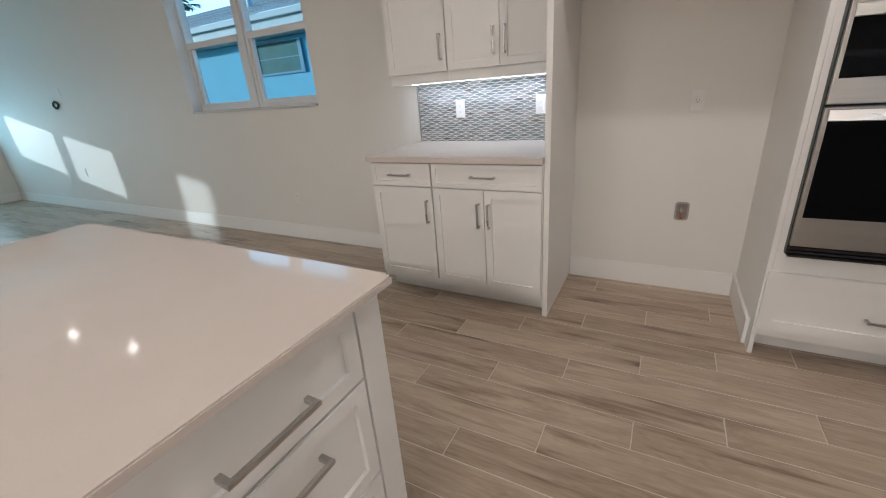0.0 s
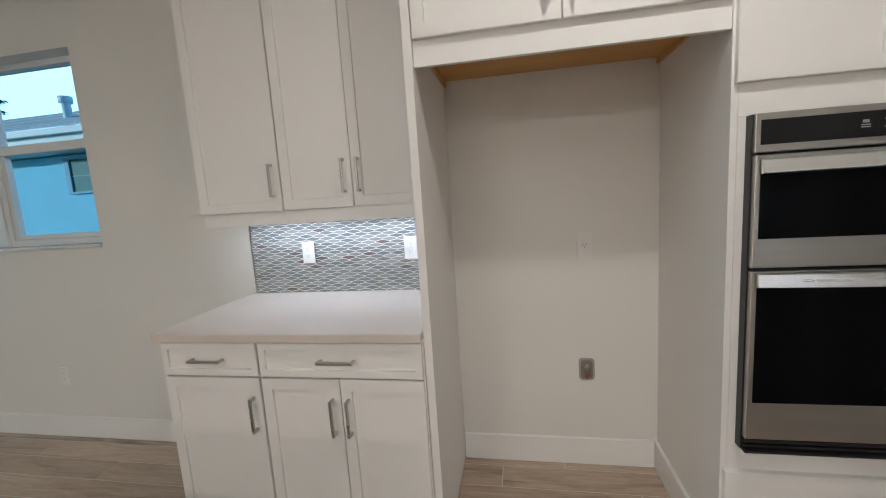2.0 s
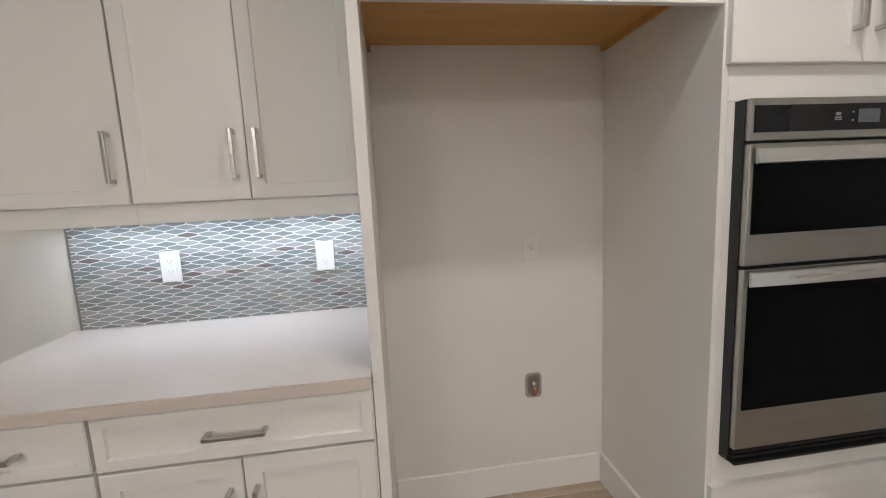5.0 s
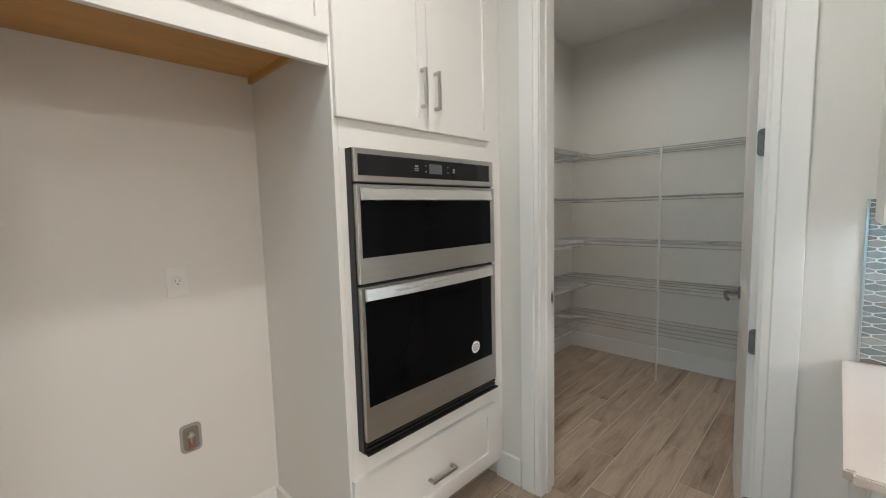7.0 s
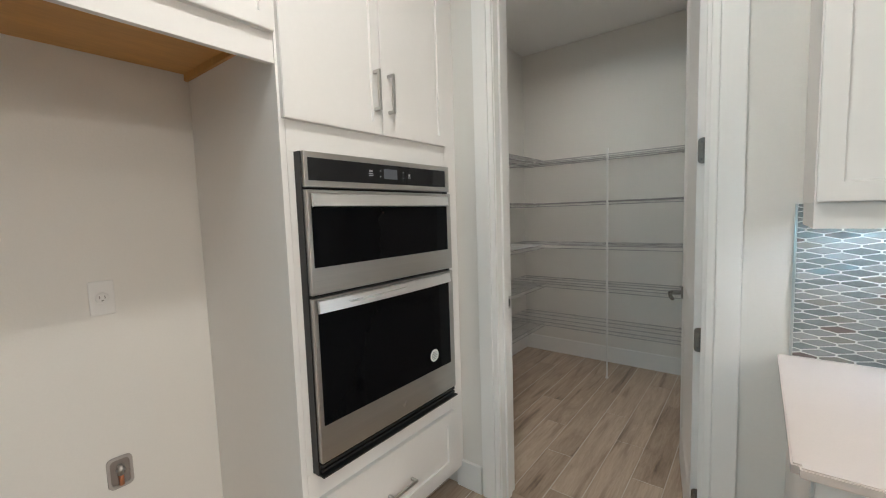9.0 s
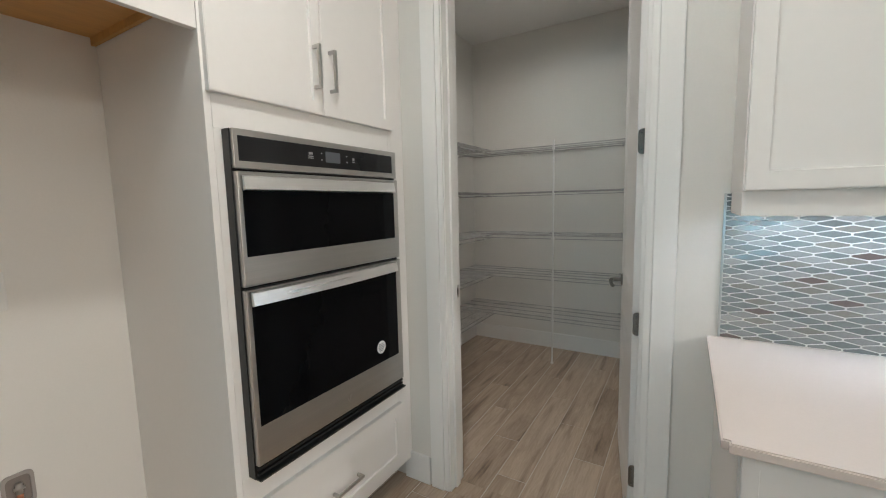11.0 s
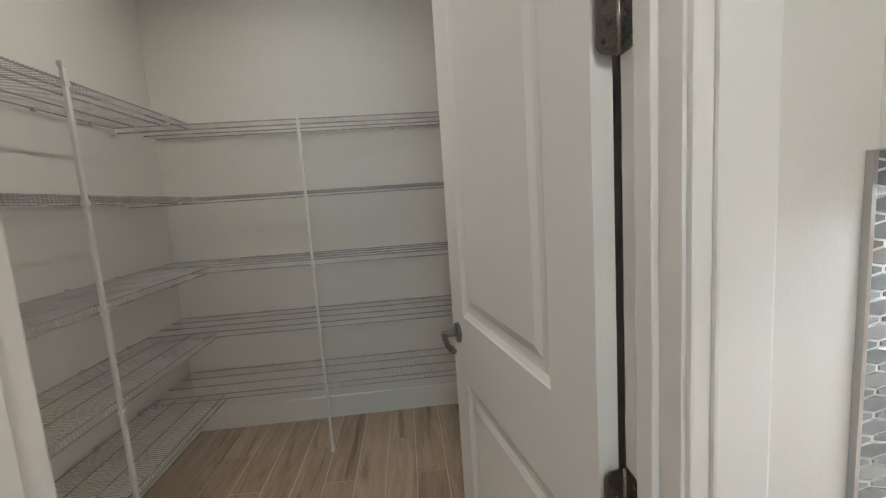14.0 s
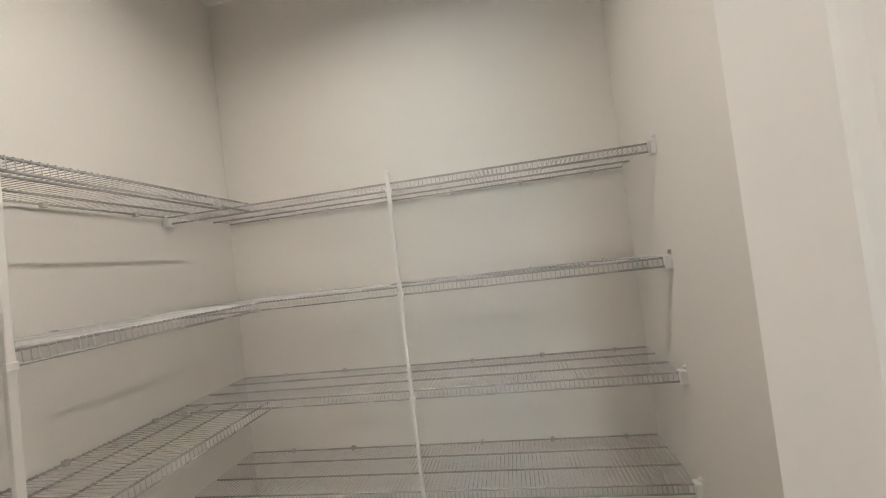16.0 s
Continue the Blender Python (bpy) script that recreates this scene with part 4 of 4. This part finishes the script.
# ---- outside the window ----
structure("ground", [(-400, 400, -400, 400, -0.30, -0.25)], M_GRASS, label="green lawn around the house", category="ground")
house = thing("neighbour_house", pose(0, 8.2, -0.25), "single-storey stucco house with a tiled hip roof and white eaves", "house")
boxes("wall", [(-22, 6, 0.0, 0.3, 0.0, 3.0)], M_STUCCO, house, 0.0)
boxes("soffit", [(-22.6, 6.6, -0.6, 0.3, 3.02, 3.08)], M_SOFFIT, house, 0.0)
boxes("fascia", [(-22.6, 6.6, -0.62, -0.58, 3.09, 3.36)], M_SOFFIT, house, 0.004)
boxes("gutter", [(-22.6, 6.6, -0.74, -0.63, 3.29, 3.42)], M_SOFFIT, house, 0.02)
roof = boxes("roof", [(-22.7, 6.7, 0.4, 6.0, 3.10, 3.5)], M_ROOF, house, 0.0)
for i in range(9):
    bm = bmesh.new()
    add_box(bm, -22.7, 6.7, -0.70 + i * 0.42, -0.70 + i * 0.42 + 0.47, 3.43 + i * 0.15, 3.47 + i * 0.15)
    bmesh.ops.rotate(bm, verts=list(bm.verts), cent=(0, -0.70 + i * 0.42, 3.43 + i * 0.15), matrix=Matrix.Rotation(radians(17), 3, "X"))
    part("shingle", bm, M_ROOF, roof)
bm = bmesh.new()
add_rod(bm, (-10.4, 0.9, 3.6), (-10.4, 0.9, 4.35), 0.09, 12)
add_rod(bm, (-10.4, 0.9, 4.35), (-10.4, 0.9, 4.50), 0.14, 12)
part("vent_pipe", bm, M_SOFFIT, house, "", True)
hw = boxes("window", [(-9.55, -7.85, -0.06, -0.01, 2.17, 2.22), (-9.55, -9.43, -0.06, -0.01, 2.2205, 2.90), (-7.97, -7.85, -0.06, -0.01, 2.2205, 2.90), (-9.55, -7.85, -0.06, -0.01, 2.9005, 2.95)], M_REVEAL, house, 0.005)
boxes("pane", [(-9.43, -7.97, -0.03, -0.005, 2.22, 2.90)], M_TEAL, hw, 0.0)
boxes("bar", [(-9.43, -7.97, -0.034, -0.031, 2.54, 2.56)], M_REVEAL, hw, 0.0)

bm = bmesh.new()
rows = [[bm.verts.new((150 * math.sin(a), 150 * math.cos(a), z)) for z in (-2, 70)] for a in [radians(-85 + 8.5 * k) for k in range(21)]]
for a, b in zip(rows, rows[1:]):
    bm.faces.new((a[0], b[0], b[1], a[1]))
tagged(new("backdrop", finish("backdrop", bm, M_SKY)), "pale bright cloudy evening sky", "sky", "", "structure")

palm = thing("palm_tree", pose(-22.4, 14.0, -0.25), "tall palm tree behind the neighbouring roof", "tree")
bm = bmesh.new()
rows = []
for i in range(13):
    u = i / 12
    r = 0.17 - 0.06 * u + 0.012 * (i % 2)
    rows.append([bm.verts.new((0.3 * u * u + r * math.cos(k * math.pi / 5), r * math.sin(k * math.pi / 5), 5.6 * u)) for k in range(10)])
for a, b in zip(rows, rows[1:]):
    for k in range(10):
        bm.faces.new((a[k], a[(k + 1) % 10], b[(k + 1) % 10], b[k]))
part("trunk", bm, M_TRUNK, palm, "", True)
rng = random.Random(4)
bm = bmesh.new()
for i in range(26):
    az, lift = rng.uniform(0, 6.28), rng.uniform(-0.35, 1.1)
    prev = Vector((0.3, 0, 5.55))
    way = Vector((math.cos(az) * math.cos(lift), math.sin(az) * math.cos(lift), math.sin(lift)))
    for k in range(14):
        way = (way + Vector((0, 0, -0.085))).normalized()
        nxt = prev + way * 0.15
        side = way.cross(Vector((0, 0, 1))).normalized()
        ln = 0.55 * math.sin(math.pi * (k + 1.5) / 16)
        for s in (-1, 1):
            tip = prev + side * s * ln + way * 0.22 + Vector((0, 0, -0.16 + rng.uniform(-0.05, 0.05)))
            bm.faces.new([bm.verts.new(prev), bm.verts.new(nxt), bm.verts.new(tip)])
        prev = nxt
part("crown", bm, M_FROND, palm)

# ---- floor planks ----
ROW, LEN, GAP = 0.153, 0.945, 0.0045
ROW0, JOINT0, STEP = 1.386, 0.144, 0.315
floor = structure("floor", [(W - T, PX1, S - T, PY1, -0.06, -0.0018)], M_FGROUT, label="wood-look porcelain plank tile floor with thin grout lines", category="floor")


def plank_mesh(name, w, d):
    bm = bmesh.new()
    add_box(bm, 0, w, 0, d, -0.003, 0.0)
    bmesh.ops.bevel(bm, geom=[e for e in bm.edges if all(v.co.z > -0.001 for v in e.verts)], offset=0.0012, segments=1, affect="EDGES")
    return finish(name, bm, M_PLANK)


shared = {}
near, rest = [], []
rooms = ((W, E, S, N), (PX0 - 0.02, PX1, PY0, PY1), (E, PX0 - 0.02, DY0, DY1))
k0, k1 = math.floor((S - ROW0) / ROW), math.ceil((PY1 - ROW0) / ROW)
for k in range(k0, k1 + 1):
    y0, y1 = ROW0 + k * ROW, ROW0 + (k + 1) * ROW - GAP
    off = (JOINT0 + k * STEP) % LEN
    j0 = math.floor((W - off) / LEN)
    for j in range(j0, j0 + 17):
        x0, x1 = off + j * LEN, off + (j + 1) * LEN - GAP
        for r, (rx0, rx1, ry0, ry1) in enumerate(rooms):
            a, b, c, d = max(x0, rx0), min(x1, rx1), max(y0, ry0), min(y1, ry1)
            if b - a > 0.01 and d - c > 0.005:
                (near if (a > -4.3 and d > -0.8) or r else rest).append((a, b, c, d))
near.sort(key=lambda p: (p[0] + p[1]) / 2 < -1.5)
rest += near[300:]
for a, b, c, d in near[:300]:
    key = (round(b - a, 3), round(d - c, 3))
    if key not in shared:
        shared[key] = plank_mesh("plank", *key)
    ob = new("plank", shared[key])
    ob.parent = floor
    ob.location = (a, c, 0)
verts, faces = [], []
for a, b, c, d in rest:
    n0 = len(verts)
    verts += [(a, c, -0.0015), (b, c, -0.0015), (b, d, -0.0015), (a, d, -0.0015), (a + 0.001, c + 0.001, 0), (b - 0.001, c + 0.001, 0), (b - 0.001, d - 0.001, 0), (a + 0.001, d - 0.001, 0)]
    faces += [(n0 + 4, n0 + 5, n0 + 6, n0 + 7)] + [(n0 + i, n0 + (i + 1) % 4, n0 + 4 + (i + 1) % 4, n0 + 4 + i) for i in range(4)]
me = bpy.data.meshes.new("far_planks")
me.from_pydata(verts, [], faces)
me.materials.append(M_PLANK)
fp = new("far_planks", me)
fp.parent = floor
tagged(fp, kind="stuff")

# ---- mosaic backsplashes ----
PITCH_X, TALL, SIDE, JOIN = 0.0775, 0.0240, 0.0062, 0.0041
PITCH_Z = (TALL + SIDE) / 2


def picket():
    """A wide hexagon with its points up and down and short upright ends."""
    a, h, s = PITCH_X / 2 - JOIN * 0.6, TALL / 2 - JOIN / 2, SIDE / 2 - JOIN * 0.15
    return [(-a, -s), (0.0, -h), (a, -s), (a, s), (0.0, h), (-a, s)]


def clip_poly(poly, axis, limit, keep_less):
    out = []
    for i, p in enumerate(poly):
        q = poly[(i + 1) % len(poly)]
        pin = p[axis] <= limit if keep_less else p[axis] >= limit
        qin = q[axis] <= limit if keep_less else q[axis] >= limit
        if pin:
            out.append(p)
        if pin != qin:
            t = (limit - p[axis]) / (q[axis] - p[axis])
            out.append((p[0] + t * (q[0] - p[0]), p[1] + t * (q[1] - p[1])))
    return out


def piece(poly, verts, faces, depth=0.0017):
    """A cushioned glass piece: outline at the back, slightly smaller face in front."""
    cx, cz = sum(p[0] for p in poly) / len(poly), sum(p[1] for p in poly) / len(poly)
    n0, n = len(verts), len(poly)
    verts += [(x, 0.0, z) for x, z in poly]
    verts += [(x, -depth * 0.6, z) for x, z in poly]
    for x, z in poly:
        dx, dz = cx - x, cz - z
        s = 0.0011 / max(0.002, math.hypot(dx, dz))
        verts.append((x + dx * s, -depth, z + dz * s))
    for lo, hi in ((0, n), (n, 2 * n)):
        faces += [(n0 + lo + i, n0 + lo + (i + 1) % n, n0 + hi + (i + 1) % n, n0 + hi + i) for i in range(n)]
    faces.append(tuple(n0 + 2 * n + i for i in range(n)))


def backsplash(m, width, z0, z1, label, skip, near_to):
    """Picket mosaic on a grout bed; local x runs right, the face looks to -y."""
    bed = new("backsplash")
    bed.matrix_world = m
    tagged(bed, label, "backsplash", "", "structure")
    boxes("grout_bed", [(0, width, -0.004, 0.0, z0, z1)], M_GROUT, bed, 0.0)
    boxes("edge_strip", [(-0.006, 0.0, -0.009, 0.0, z0, z1)], M_NICKEL, bed, 0.0005, "thin metal edge strip")
    cells = []
    for j in range(-1, int((z1 - z0) / PITCH_Z) + 2):
        for i in range(-1, int(width / PITCH_X) + 2):
            cx, cz = (i + (0.5 if j % 2 else 0.0)) * PITCH_X + 0.02, z0 + j * PITCH_Z + 0.004
            poly = [(cx + x, cz + z) for x, z in picket()]
            whole = poly
            for ax, lim, less in ((0, 0.001, False), (0, width - 0.001, True), (1, z0 + 0.001, False), (1, z1 - 0.001, True)):
                if poly:
                    poly = clip_poly(poly, ax, lim, less)
            if len(poly) > 2 and not any(x0 < cx < x1 and s0 < cz < s1 for x0, x1, s0, s1 in skip):
                cells.append((cx, cz, poly, poly == whole))
    cells.sort(key=lambda c: abs(c[0] - near_to))
    v0, f0 = [], []
    one = bpy.data.meshes.new("tile")
    piece(picket(), v0, f0)
    one.from_pydata(v0, [], f0)
    one.materials.append(M_MOSAIC)
    count, vj, fj = 0, [], []
    for cx, cz, poly, full in cells:
        if full and count < 300:
            t = new("tile", one)
            t.parent = bed
            t.location = (cx, -0.004, cz)
            t.rotation_euler = (random.uniform(-0.035, 0.035), 0, random.uniform(-0.02, 0.02))
            count += 1
        else:
            n0 = len(vj)
            piece(poly, vj, fj)
    me = bpy.data.meshes.new("far_tiles")
    me.from_pydata(vj, [], fj)
    me.materials.append(M_MOSAIC)
    ft = new("far_tiles", me)
    ft.parent = bed
    ft.location = (0, -0.004, 0)
    tagged(ft, kind="stuff")
    return bed


backsplash(pose(-1.5, N - 0.0005, 0), 1.093, 0.9335, WALL_Z0 - 0.001, "grey glass picket mosaic backsplash with white grout", [], 0.5)
backsplash(pose(E - 0.0005, 0.962, 0, 0, 0, -90), 2.1, 0.9205, 1.379, "grey glass picket mosaic backsplash with white grout", [], 0.2)
